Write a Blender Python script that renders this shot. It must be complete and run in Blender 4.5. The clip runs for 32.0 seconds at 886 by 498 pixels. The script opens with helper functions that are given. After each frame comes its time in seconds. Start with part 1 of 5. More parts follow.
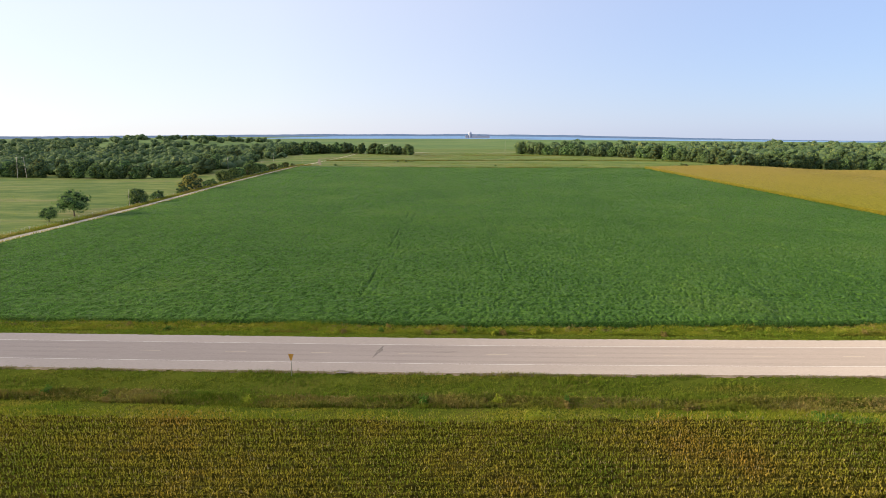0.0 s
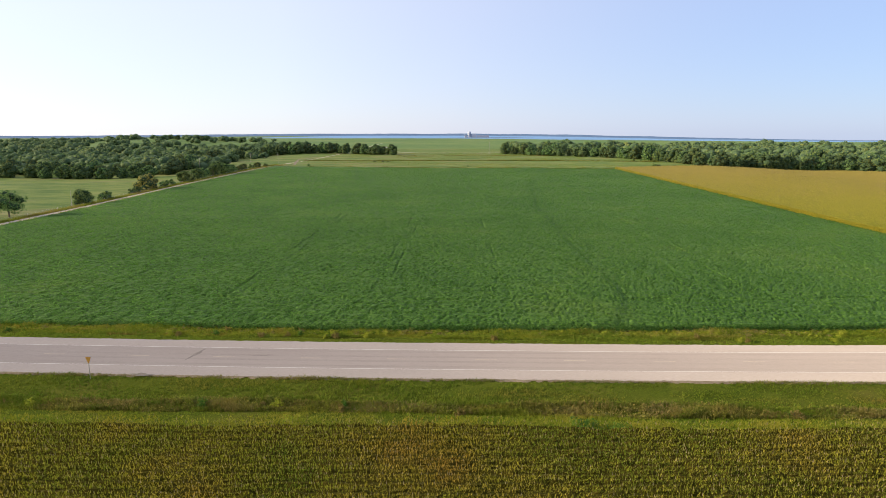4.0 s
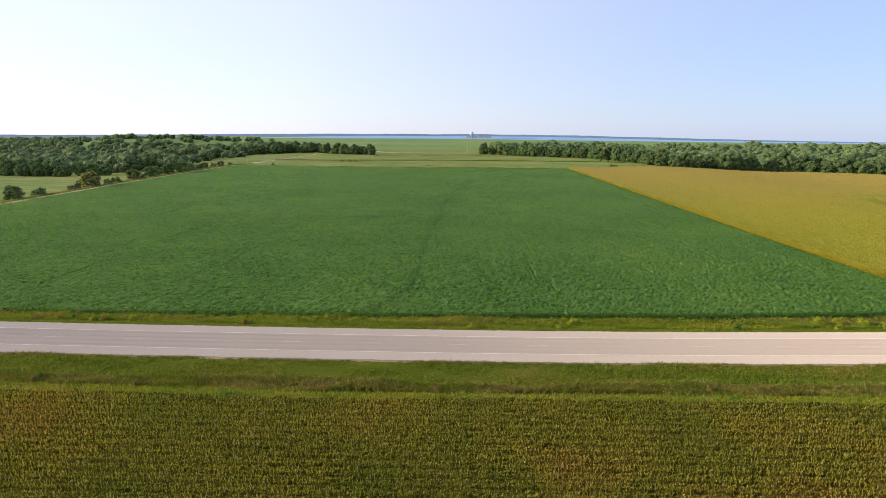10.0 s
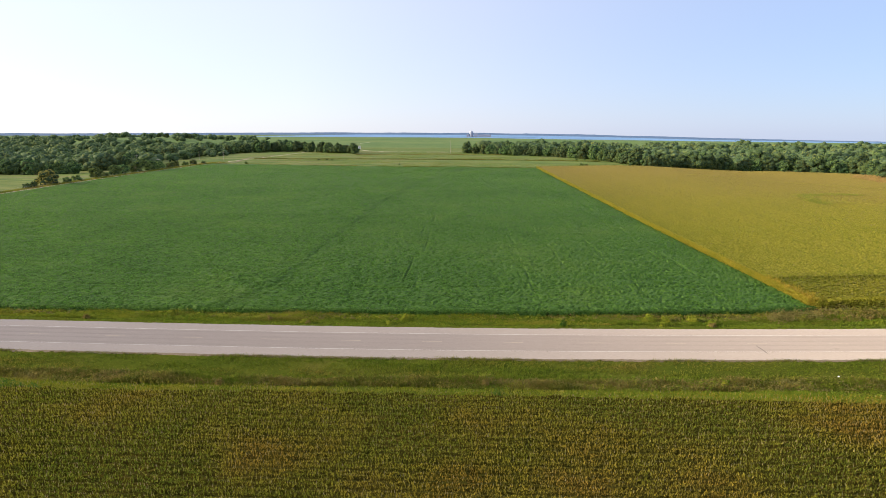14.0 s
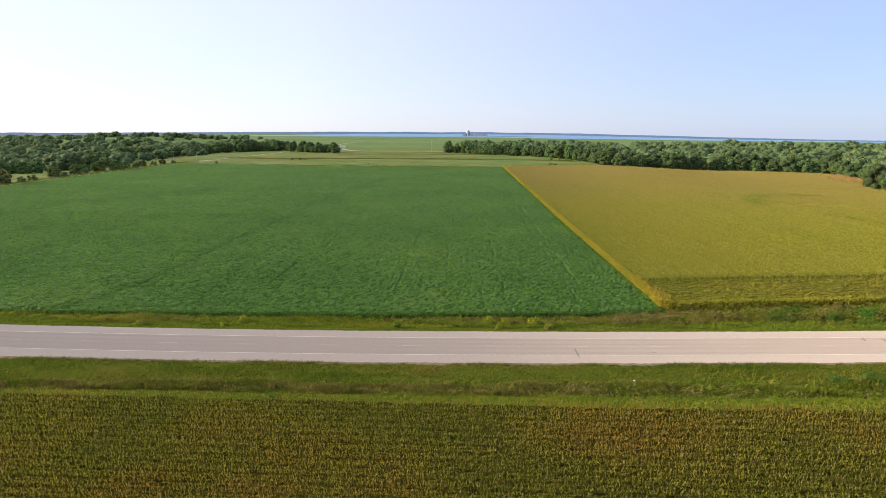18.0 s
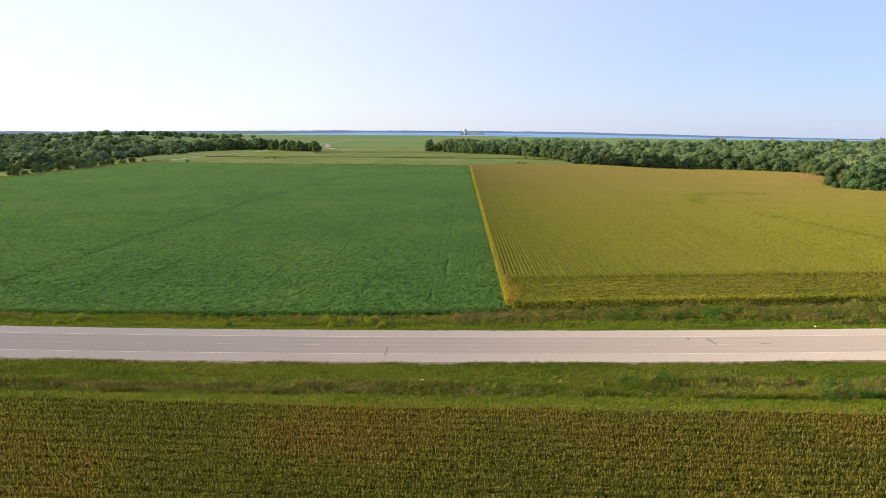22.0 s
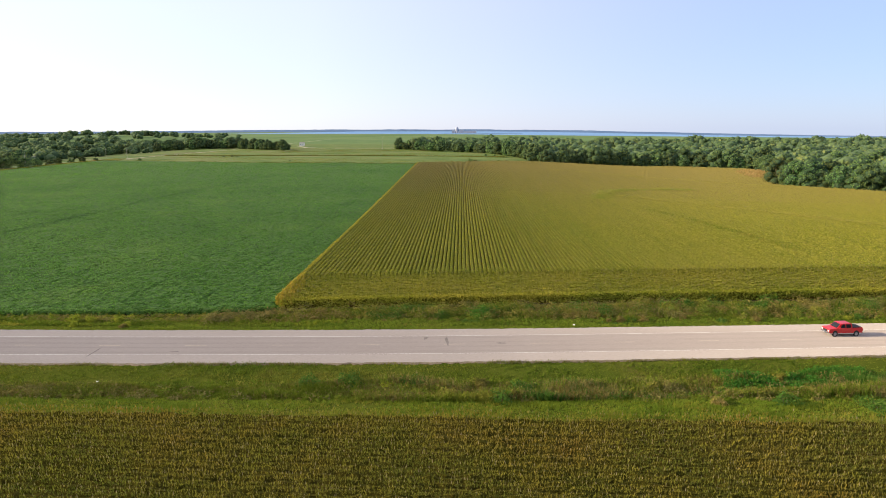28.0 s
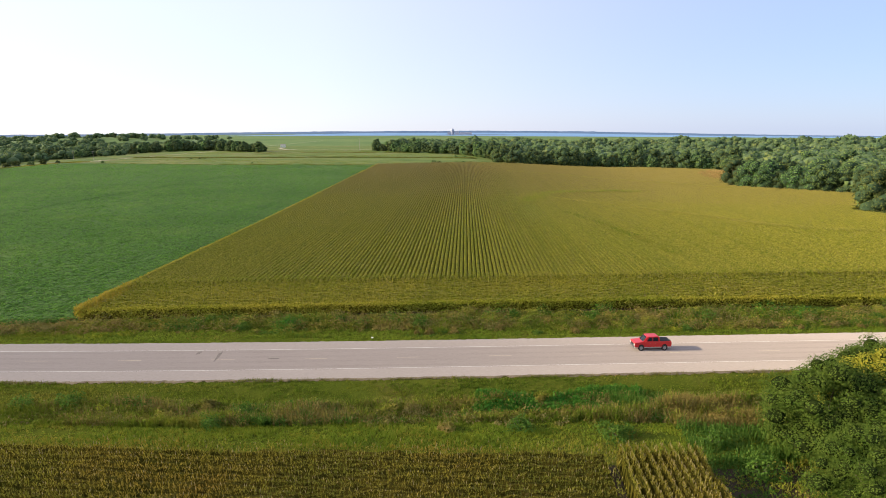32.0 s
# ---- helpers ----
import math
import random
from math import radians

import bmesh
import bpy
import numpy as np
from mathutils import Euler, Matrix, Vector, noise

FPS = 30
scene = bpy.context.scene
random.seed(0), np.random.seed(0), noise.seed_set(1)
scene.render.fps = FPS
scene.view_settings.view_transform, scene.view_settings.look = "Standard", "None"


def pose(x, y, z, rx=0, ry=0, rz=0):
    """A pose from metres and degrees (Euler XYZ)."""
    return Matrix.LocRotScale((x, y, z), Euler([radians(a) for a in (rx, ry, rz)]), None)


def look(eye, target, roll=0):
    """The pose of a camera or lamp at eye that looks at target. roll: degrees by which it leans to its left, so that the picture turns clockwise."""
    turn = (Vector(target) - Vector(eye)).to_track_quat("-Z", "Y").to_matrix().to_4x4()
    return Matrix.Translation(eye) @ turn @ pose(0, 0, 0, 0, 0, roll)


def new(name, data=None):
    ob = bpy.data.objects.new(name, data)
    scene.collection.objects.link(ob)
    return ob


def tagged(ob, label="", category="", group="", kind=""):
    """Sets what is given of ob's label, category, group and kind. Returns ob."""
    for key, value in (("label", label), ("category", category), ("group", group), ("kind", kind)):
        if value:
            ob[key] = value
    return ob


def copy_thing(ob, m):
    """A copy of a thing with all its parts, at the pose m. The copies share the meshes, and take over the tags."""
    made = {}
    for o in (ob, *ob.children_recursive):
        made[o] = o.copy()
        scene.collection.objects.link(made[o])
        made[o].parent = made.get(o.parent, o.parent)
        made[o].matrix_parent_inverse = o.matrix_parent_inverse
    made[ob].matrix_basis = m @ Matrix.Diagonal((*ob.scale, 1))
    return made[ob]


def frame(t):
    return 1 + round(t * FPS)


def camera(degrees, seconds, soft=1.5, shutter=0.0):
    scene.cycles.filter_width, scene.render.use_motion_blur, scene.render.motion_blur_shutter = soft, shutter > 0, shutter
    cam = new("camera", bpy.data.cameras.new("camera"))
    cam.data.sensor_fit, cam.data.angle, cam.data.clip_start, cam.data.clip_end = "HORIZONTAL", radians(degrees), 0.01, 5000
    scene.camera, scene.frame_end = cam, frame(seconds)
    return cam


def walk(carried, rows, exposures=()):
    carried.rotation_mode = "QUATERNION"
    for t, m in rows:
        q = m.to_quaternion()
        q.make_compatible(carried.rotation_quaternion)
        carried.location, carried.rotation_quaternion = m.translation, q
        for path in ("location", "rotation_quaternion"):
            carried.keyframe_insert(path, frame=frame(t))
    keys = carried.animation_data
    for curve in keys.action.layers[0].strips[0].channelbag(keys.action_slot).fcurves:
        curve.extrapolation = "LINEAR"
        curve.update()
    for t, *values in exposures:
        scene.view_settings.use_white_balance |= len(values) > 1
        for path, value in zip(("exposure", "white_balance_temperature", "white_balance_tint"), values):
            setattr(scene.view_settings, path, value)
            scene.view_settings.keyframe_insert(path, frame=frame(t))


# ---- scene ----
cam = camera(70.5, 32.0, soft=0.65)
METRES, EYE, TILT, LEAN, TURN = 228.0, 30.0, -10.4, 0.0, 0.0
ROWS = [
    (0.0, 0.0, 0.0, 0.0, 0.0, 0.0, -0.0),
    (0.5, 0.0144, -0.0018, 0.0005, 0.04, -0.0, 0.02),
    (1.0, 0.0291, -0.0029, 0.0008, 0.1, -0.01, -0.03),
    (1.5, 0.0437, -0.0035, 0.0012, 0.17, -0.03, -0.06),
    (2.0, 0.0583, -0.003, 0.0014, 0.24, -0.04, -0.09),
    (2.5, 0.0732, -0.0023, 0.0019, 0.33, -0.04, -0.13),
    (3.0, 0.0879, -0.0018, 0.0024, 0.4, -0.03, -0.12),
    (3.5, 0.1028, -0.0012, 0.0029, 0.49, -0.06, -0.1),
    (5.5, 0.1626, -0.0011, 0.0027, 0.93, -0.0, -0.22),
    (6.0, 0.1781, -0.0022, 0.0027, 1.01, 0.01, -0.26),
    (6.5, 0.1937, -0.0035, 0.0023, 1.12, 0.02, -0.31),
    (7.0, 0.2097, -0.0058, 0.0015, 1.21, 0.02, -0.33),
    (7.5, 0.2259, -0.0092, 0.0008, 1.31, 0.02, -0.36),
    (8.0, 0.242, -0.0134, 0.0, 1.43, -0.0, -0.39),
    (8.5, 0.258, -0.0179, -0.0012, 1.54, 0.02, -0.42),
    (9.0, 0.2738, -0.0219, -0.002, 1.68, -0.0, -0.49),
    (9.5, 0.2888, -0.0258, -0.0027, 1.78, -0.02, -0.5),
    (10.0, 0.3047, -0.0294, -0.003, 1.83, -0.02, -0.54),
    (10.5, 0.3206, -0.0324, -0.0032, 1.92, -0.04, -0.56),
    (11.0, 0.3364, -0.0336, -0.0032, 2.01, -0.07, -0.63),
    (11.5, 0.3527, -0.0346, -0.0028, 2.11, -0.09, -0.63),
    (12.0, 0.3688, -0.0352, -0.0025, 2.2, -0.11, -0.65),
    (12.5, 0.3847, -0.036, -0.0023, 2.22, -0.11, -0.67),
    (13.0, 0.4005, -0.0361, -0.0022, 2.32, -0.12, -0.67),
    (13.5, 0.4162, -0.0357, -0.0025, 2.45, -0.13, -0.7),
    (14.0, 0.4316, -0.0349, -0.0025, 2.49, -0.14, -0.7),
    (14.5, 0.4469, -0.0338, -0.0025, 2.6, -0.16, -0.7),
    (16.5, 0.5069, -0.0289, -0.0011, 2.76, -0.17, -0.73),
    (17.0, 0.5222, -0.0277, -0.0004, 2.83, -0.19, -0.74),
    (17.5, 0.5376, -0.0262, 0.0, 2.85, -0.2, -0.76),
    (18.0, 0.5532, -0.0247, 0.0005, 2.88, -0.21, -0.75),
    (18.5, 0.5688, -0.0231, 0.0013, 2.95, -0.24, -0.77),
    (19.0, 0.5843, -0.0216, 0.0015, 2.99, -0.26, -0.78),
    (19.5, 0.5999, -0.0208, 0.0017, 3.04, -0.27, -0.78),
    (20.0, 0.6153, -0.0202, 0.0017, 3.11, -0.27, -0.77),
    (20.5, 0.6306, -0.0191, 0.0018, 3.16, -0.29, -0.8),
    (21.0, 0.6457, -0.0183, 0.0018, 3.2, -0.3, -0.81),
    (21.5, 0.6607, -0.0173, 0.0017, 3.27, -0.3, -0.83),
    (22.0, 0.6756, -0.0162, 0.0017, 3.3, -0.33, -0.83),
    (22.5, 0.6906, -0.015, 0.0014, 3.35, -0.32, -0.85),
    (23.0, 0.7055, -0.0143, 0.0013, 3.4, -0.36, -0.85),
    (23.5, 0.7201, -0.0136, 0.001, 3.42, -0.37, -0.85),
    (24.0, 0.7349, -0.0127, 0.0009, 3.47, -0.39, -0.85),
    (24.5, 0.7494, -0.0114, 0.0007, 3.52, -0.4, -0.81),
    (25.0, 0.7639, -0.0093, 0.0005, 3.56, -0.39, -0.82),
    (25.5, 0.7784, -0.0067, 0.0007, 3.59, -0.39, -0.79),
    (27.5, 0.8365, 0.0065, 0.0013, 3.59, -0.42, -0.67),
    (28.0, 0.8516, 0.0101, 0.0022, 3.62, -0.44, -0.63),
    (28.5, 0.867, 0.0146, 0.003, 3.57, -0.44, -0.61),
    (29.0, 0.8829, 0.0197, 0.0036, 3.55, -0.42, -0.56),
    (29.5, 0.899, 0.0258, 0.0045, 3.55, -0.42, -0.54),
    (30.0, 0.9156, 0.0322, 0.0057, 3.57, -0.42, -0.52),
    (30.5, 0.9327, 0.0374, 0.0064, 3.66, -0.39, -0.53),
    (31.0, 0.9503, 0.0418, 0.007, 3.8, -0.35, -0.54),
    (31.5, 0.9683, 0.0451, 0.0072, 3.94, -0.33, -0.51),
    (32.0, 0.987, 0.048, 0.0071, 4.03, -0.31, -0.5),
]
walk(cam, [(t, pose(0, 0, EYE, TILT, LEAN, TURN) @ pose(METRES * x, METRES * y, METRES * z, 90 + pitch, roll, yaw)) for t, x, y, z, yaw, pitch, roll in ROWS], exposures=[(0.0, 0.89), (12.0, 0.95), (24.0, 0.95), (29.0, 1.0)])

# ---- light and air ----
SUN_EL, SUN_AZ = radians(17.5), radians(267.0)      # azimuth clockwise from +y
world = bpy.data.worlds.new("sky")
scene.world = world
world.use_nodes = True
wn = world.node_tree.nodes
sky = wn.new("ShaderNodeTexSky")
sky.sky_type = "NISHITA"
sky.sun_disc = False
sky.sun_elevation, sky.sun_rotation = SUN_EL, SUN_AZ
sky.air_density, sky.dust_density, sky.ozone_density = 1.0, 0.3, 3.0
dim = wn.new("ShaderNodeMix")
dim.data_type, dim.blend_type = "RGBA", "MULTIPLY"
dim.inputs[0].default_value = 1.0
dim.inputs[7].default_value = (0.028, 0.030, 0.032, 1)
world.node_tree.links.new(sky.outputs["Color"], dim.inputs[6])
side = wn.new("ShaderNodeTexGradient")    # thin bright haze, whitest towards the sun and bluer away from it
side.gradient_type = "DIAGONAL"
haze = wn.new("ShaderNodeValToRGB")
for place, tone in ((0.35, (0.361, 0.369, 0.424)), (0.5, (0.293, 0.308, 0.397))):
    haze.color_ramp.elements.new(place).color = (*tone, 1)
haze.color_ramp.elements[0].position, haze.color_ramp.elements[0].color = 0.1, (0.406, 0.406, 0.443, 1)
haze.color_ramp.elements[3].position, haze.color_ramp.elements[3].color = 0.7, (0.172, 0.215, 0.348, 1)
world.node_tree.links.new(side.outputs["Fac"], haze.inputs["Fac"])
veil = wn.new("ShaderNodeMix")
veil.data_type, veil.blend_type = "RGBA", "ADD"
veil.inputs[0].default_value = 1.0
world.node_tree.links.new(dim.outputs[2], veil.inputs[6])
world.node_tree.links.new(haze.outputs["Color"], veil.inputs[7])
wn["Background"].inputs["Strength"].default_value = 1.0
world.node_tree.links.new(veil.outputs[2], wn["Background"].inputs["Color"])
sun_data = bpy.data.lights.new("sun", "SUN")
sun_data.energy, sun_data.angle, sun_data.color = 5.0, radians(0.6), (1.0, 0.82, 0.54)
sun = new("sun", sun_data)
sx, sy = math.sin(SUN_AZ) * math.cos(SUN_EL), math.cos(SUN_AZ) * math.cos(SUN_EL)
sun.matrix_world = look((300 * sx, 300 * sy, 300 * math.sin(SUN_EL)), (0, 0, 0))

rng = np.random.default_rng(7)


# ---- materials ----
def nodes(name):
    m = bpy.data.materials.new(name)
    m.use_nodes = True
    nt = m.node_tree
    return m, nt, nt.nodes["Principled BSDF"]


def noise_tex(nt, scale, detail=4.0, rough=0.6, stretch=None):
    geo = nt.nodes.new("ShaderNodeNewGeometry")
    n = nt.nodes.new("ShaderNodeTexNoise")
    n.inputs["Scale"].default_value, n.inputs["Detail"].default_value, n.inputs["Roughness"].default_value = scale, detail, rough
    src = geo.outputs["Position"]
    if stretch:
        mp = nt.nodes.new("ShaderNodeMapping")
        mp.inputs["Scale"].default_value = stretch
        nt.links.new(src, mp.inputs["Vector"])
        src = mp.outputs["Vector"]
    nt.links.new(src, n.inputs["Vector"])
    return n.outputs["Fac"]


def ramp(nt, fac, stops):
    r = nt.nodes.new("ShaderNodeValToRGB")
    el = r.color_ramp.elements
    while len(el) < len(stops):
        el.new(0.5)
    for e, (p, c) in zip(el, stops):
        e.position, e.color = p, (*c, 1)
    nt.links.new(fac, r.inputs["Fac"])
    return r.outputs["Color"]


def mix(nt, a, b, fac, mode="MIX"):
    m = nt.nodes.new("ShaderNodeMix")
    m.data_type, m.blend_type = "RGBA", mode
    for sock, v in ((m.inputs[6], a), (m.inputs[7], b)):
        if isinstance(v, tuple):
            sock.default_value = (*v, 1)
        else:
            nt.links.new(v, sock)
    if isinstance(fac, float):
        m.inputs[0].default_value = fac
    else:
        nt.links.new(fac, m.inputs[0])
    return m.outputs[2]


def bump(nt, bsdf, fac, strength, dist):
    b = nt.nodes.new("ShaderNodeBump")
    b.inputs["Strength"].default_value, b.inputs["Distance"].default_value = strength, dist
    nt.links.new(fac, b.inputs["Height"])
    nt.links.new(b.outputs["Normal"], bsdf.inputs["Normal"])


def surface(name, big, big_scale, fine, fine_scale, rough=0.85, bump_d=0.05, fine_mix=0.5, stretch=None, metal=0.0, dry=0.25, gloss=0.12):
    """Two scales of colour variation with a fine relief."""
    m, nt, b = nodes(name)
    c1 = ramp(nt, noise_tex(nt, big_scale, 3.0, 0.6, stretch), big)
    f = noise_tex(nt, fine_scale, 5.0, 0.7, stretch)
    c2 = ramp(nt, f, fine)
    nt.links.new(mix(nt, c1, c2, fine_mix), b.inputs["Base Color"])
    b.inputs["Roughness"].default_value, b.inputs["Metallic"].default_value = rough, metal
    b.inputs["Specular IOR Level"].default_value = gloss
    b.inputs["Diffuse Roughness"].default_value = dry
    if bump_d:
        bump(nt, b, f, 0.8, bump_d)
    return m


def leafy(name, stops, patch, patch_scale, patch_mix=0.45, glow=0.35, rough=0.7, per_object=0.0, stretch=None, gloss=0.05, dry=0.2, ripen=None):
    """Leaves: colour by leaf, by patches of the field, and light passing through the blade."""
    m, nt, b = nodes(name)
    geo = nt.nodes.new("ShaderNodeNewGeometry")
    col = ramp(nt, geo.outputs["Random Per Island"], stops)
    col = mix(nt, col, ramp(nt, noise_tex(nt, patch_scale, 3.0, 0.6, stretch), patch), patch_mix)
    if ripen:                                  # browner and drier from one end of the field to the other
        axis, start, end, dry_tone, most = ripen
        part_of = nt.nodes.new("ShaderNodeSeparateXYZ")
        nt.links.new(geo.outputs["Position"], part_of.inputs[0])
        along = nt.nodes.new("ShaderNodeMapRange")
        along.inputs["From Min"].default_value, along.inputs["From Max"].default_value, along.inputs["To Max"].default_value = start, end, most
        nt.links.new(part_of.outputs[axis], along.inputs["Value"])
        col = mix(nt, col, dry_tone, along.outputs["Result"])
    if per_object:
        info = nt.nodes.new("ShaderNodeObjectInfo")
        hsv = nt.nodes.new("ShaderNodeHueSaturation")
        for socket, lo, hi in (("Hue", 0.5 - 0.04 * per_object, 0.5 + 0.025 * per_object), ("Value", 1 - 0.42 * per_object, 1 + 0.5 * per_object)):
            mr = nt.nodes.new("ShaderNodeMapRange")
            mr.inputs["To Min"].default_value, mr.inputs["To Max"].default_value = lo, hi
            nt.links.new(info.outputs["Random"], mr.inputs["Value"])
            nt.links.new(mr.outputs["Result"], hsv.inputs[socket])
        nt.links.new(col, hsv.inputs["Color"])
        col = hsv.outputs["Color"]
    nt.links.new(col, b.inputs["Base Color"])
    b.inputs["Roughness"].default_value = rough
    b.inputs["Specular IOR Level"].default_value = gloss
    b.inputs["Diffuse Roughness"].default_value = dry
    tr = nt.nodes.new("ShaderNodeBsdfTranslucent")
    nt.links.new(col, tr.inputs["Color"])
    ms = nt.nodes.new("ShaderNodeMixShader")
    ms.inputs["Fac"].default_value = glow
    nt.links.new(b.outputs["BSDF"], ms.inputs[1])
    nt.links.new(tr.outputs["BSDF"], ms.inputs[2])
    nt.links.new(ms.outputs["Shader"], nt.nodes["Material Output"].inputs["Surface"])
    return m


def plain(name, colour, rough=0.5, metal=0.0, vary=0.12, scale=3.0, coat=0.0):
    m, nt, b = nodes(name)
    dark = tuple(c * (1 - vary) for c in colour)
    nt.links.new(ramp(nt, noise_tex(nt, scale), [(0.35, dark), (0.65, colour)]), b.inputs["Base Color"])
    b.inputs["Roughness"].default_value, b.inputs["Metallic"].default_value = rough, metal
    b.inputs["Coat Weight"].default_value = coat
    return m


# filler in the corn rows: shade between plants put into its dark colour
M_CORN_CORE = surface("corn row filler with painted shade", [(0.35, (0.049, 0.052, 0.008)), (0.65, (0.099, 0.077, 0.016))], 0.15, [(0.35, (0.027, 0.032, 0.005)), (0.65, (0.110, 0.088, 0.016))], 5.0, bump_d=0.15, gloss=0.0)
M_PASTURE = surface("pasture grass", [(0.38, (0.051, 0.103, 0.017)), (0.46, (0.095, 0.145, 0.026)), (0.54, (0.137, 0.168, 0.039)), (0.62, (0.170, 0.155, 0.066))], 0.03,
                    [(0.38, (0.037, 0.083, 0.013)), (0.5, (0.099, 0.140, 0.028)), (0.62, (0.186, 0.202, 0.057))], 0.13, bump_d=0.6, stretch=(0.45, 1.4, 1))
M_VERGE = surface("verge ground cover", [(0.35, (0.05, 0.078, 0.008)), (0.55, (0.085, 0.10, 0.014)), (0.7, (0.12, 0.10, 0.026))], 0.12,
                  [(0.35, (0.03, 0.05, 0.007)), (0.65, (0.12, 0.135, 0.02))], 6.0, bump_d=0.25, gloss=0.0)
M_SOIL = surface("field soil", [(0.35, (0.030, 0.022, 0.012)), (0.65, (0.055, 0.040, 0.022))], 0.3, [(0.3, (0.024, 0.019, 0.010)), (0.7, (0.065, 0.048, 0.028))], 5.0)
M_FAR = surface("distant fields", [(0.38, (0.065, 0.13, 0.034)), (0.5, (0.10, 0.165, 0.046)), (0.64, (0.15, 0.19, 0.062))], 0.005,
                [(0.35, (0.06, 0.12, 0.03)), (0.65, (0.14, 0.19, 0.055))], 0.05, bump_d=0)
# the blue haze of distance is mixed into this shore colour
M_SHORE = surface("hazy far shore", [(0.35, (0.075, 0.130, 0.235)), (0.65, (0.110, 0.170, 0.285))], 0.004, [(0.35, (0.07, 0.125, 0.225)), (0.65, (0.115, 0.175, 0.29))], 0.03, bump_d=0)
M_WATER = surface("lake water", [(0.35, (0.13, 0.25, 0.45)), (0.65, (0.165, 0.29, 0.50))], 0.004, [(0.35, (0.125, 0.245, 0.44)), (0.65, (0.17, 0.30, 0.51))], 0.02, 0.6, 0, gloss=0.05)
M_ROAD = surface("weathered pavement", [(0.35, (0.262, 0.222, 0.206)), (0.65, (0.308, 0.265, 0.246))], 0.06,
                 [(0.3, (0.239, 0.203, 0.189)), (0.7, (0.336, 0.291, 0.272))], 3.0, 0.9, 0.004, stretch=(0.25, 1.6, 1), dry=0.8)
M_SHOULDER = surface("pale paved shoulder", [(0.35, (0.302, 0.260, 0.239)), (0.65, (0.358, 0.312, 0.289))], 0.08,
                     [(0.3, (0.251, 0.214, 0.196)), (0.7, (0.400, 0.352, 0.326))], 4.0, 0.92, 0.006, stretch=(0.4, 1.4, 1), dry=0.8)
M_PAINT = surface("white road paint", [(0.35, (0.50, 0.48, 0.46)), (0.6, (0.64, 0.62, 0.60))], 0.3, [(0.35, (0.42, 0.40, 0.38)), (0.6, (0.68, 0.66, 0.64))], 2.0, 0.7, 0)
M_DASH = surface("faded yellow paint", [(0.35, (0.34, 0.29, 0.25)), (0.6, (0.47, 0.42, 0.31))], 0.5, [(0.35, (0.33, 0.28, 0.24)), (0.65, (0.47, 0.41, 0.32))], 3.0, 0.8, 0)
M_TAR = surface("tar stain", [(0.35, (0.12, 0.105, 0.10)), (0.65, (0.21, 0.18, 0.165))], 0.9, [(0.35, (0.1, 0.09, 0.085)), (0.65, (0.27, 0.23, 0.21))], 4.0, 0.8, 0)
M_RUMBLE = surface("worn wheel path", [(0.35, (0.247, 0.210, 0.195)), (0.65, (0.293, 0.252, 0.235))], 0.1,
                   [(0.35, (0.230, 0.196, 0.181)), (0.65, (0.313, 0.271, 0.252))], 3.0, 0.9, 0, dry=0.8)
M_DIRT = surface("crumbling gravelly edge", [(0.35, (0.14, 0.105, 0.07)), (0.65, (0.24, 0.19, 0.14))], 0.5, [(0.3, (0.09, 0.075, 0.045)), (0.7, (0.28, 0.225, 0.17))], 4.0, bump_d=0.05)
M_GRAVEL = surface("pale gravel", [(0.35, (0.34, 0.29, 0.22)), (0.65, (0.46, 0.41, 0.33))], 0.08, [(0.3, (0.3, 0.26, 0.2)), (0.7, (0.5, 0.45, 0.37))], 1.5, bump_d=0.03)
M_BEAN = leafy("soybean leaves", [(0.0, (0.040, 0.120, 0.015)), (0.5, (0.080, 0.194, 0.027)), (1.0, (0.137, 0.273, 0.045))],
               [(0.35, (0.055, 0.137, 0.019)), (0.55, (0.083, 0.179, 0.027)), (0.7, (0.120, 0.214, 0.038))], 0.03, 0.4, 0.72, rough=0.45, gloss=0.5, dry=0.0)
# near-black specks in the colour stand for shade between the leaves
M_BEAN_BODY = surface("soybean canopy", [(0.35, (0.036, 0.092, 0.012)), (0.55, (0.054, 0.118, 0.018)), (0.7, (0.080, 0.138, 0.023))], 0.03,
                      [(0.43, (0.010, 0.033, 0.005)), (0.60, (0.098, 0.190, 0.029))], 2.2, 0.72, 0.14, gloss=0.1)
M_GRASS_LIGHT = leafy("light grass blades", [(0.0, (0.10, 0.15, 0.012)), (0.6, (0.20, 0.235, 0.022)), (1.0, (0.30, 0.275, 0.05))],
                      [(0.36, (0.09, 0.165, 0.012)), (0.5, (0.20, 0.235, 0.02)), (0.64, (0.29, 0.235, 0.04))], 0.13, 0.6, 0.3)
M_CORN_HEAD = leafy("green-yellow corn leaves", [(0.0, (0.091, 0.119, 0.012)), (0.4, (0.214, 0.240, 0.023)), (0.7, (0.370, 0.347, 0.042)), (1.0, (0.505, 0.424, 0.085))],
                    [(0.36, (0.182, 0.228, 0.018)), (0.5, (0.311, 0.311, 0.030)), (0.66, (0.428, 0.354, 0.044))], 0.05, 0.45, 0.34)
M_TASSEL = leafy("tan corn tassels", [(0.0, (0.186, 0.167, 0.073)), (0.5, (0.288, 0.237, 0.122)), (1.0, (0.372, 0.293, 0.171))],
                 [(0.36, (0.177, 0.186, 0.059)), (0.5, (0.279, 0.237, 0.093)), (0.64, (0.344, 0.260, 0.127))], 0.016, 0.5, 0.3)
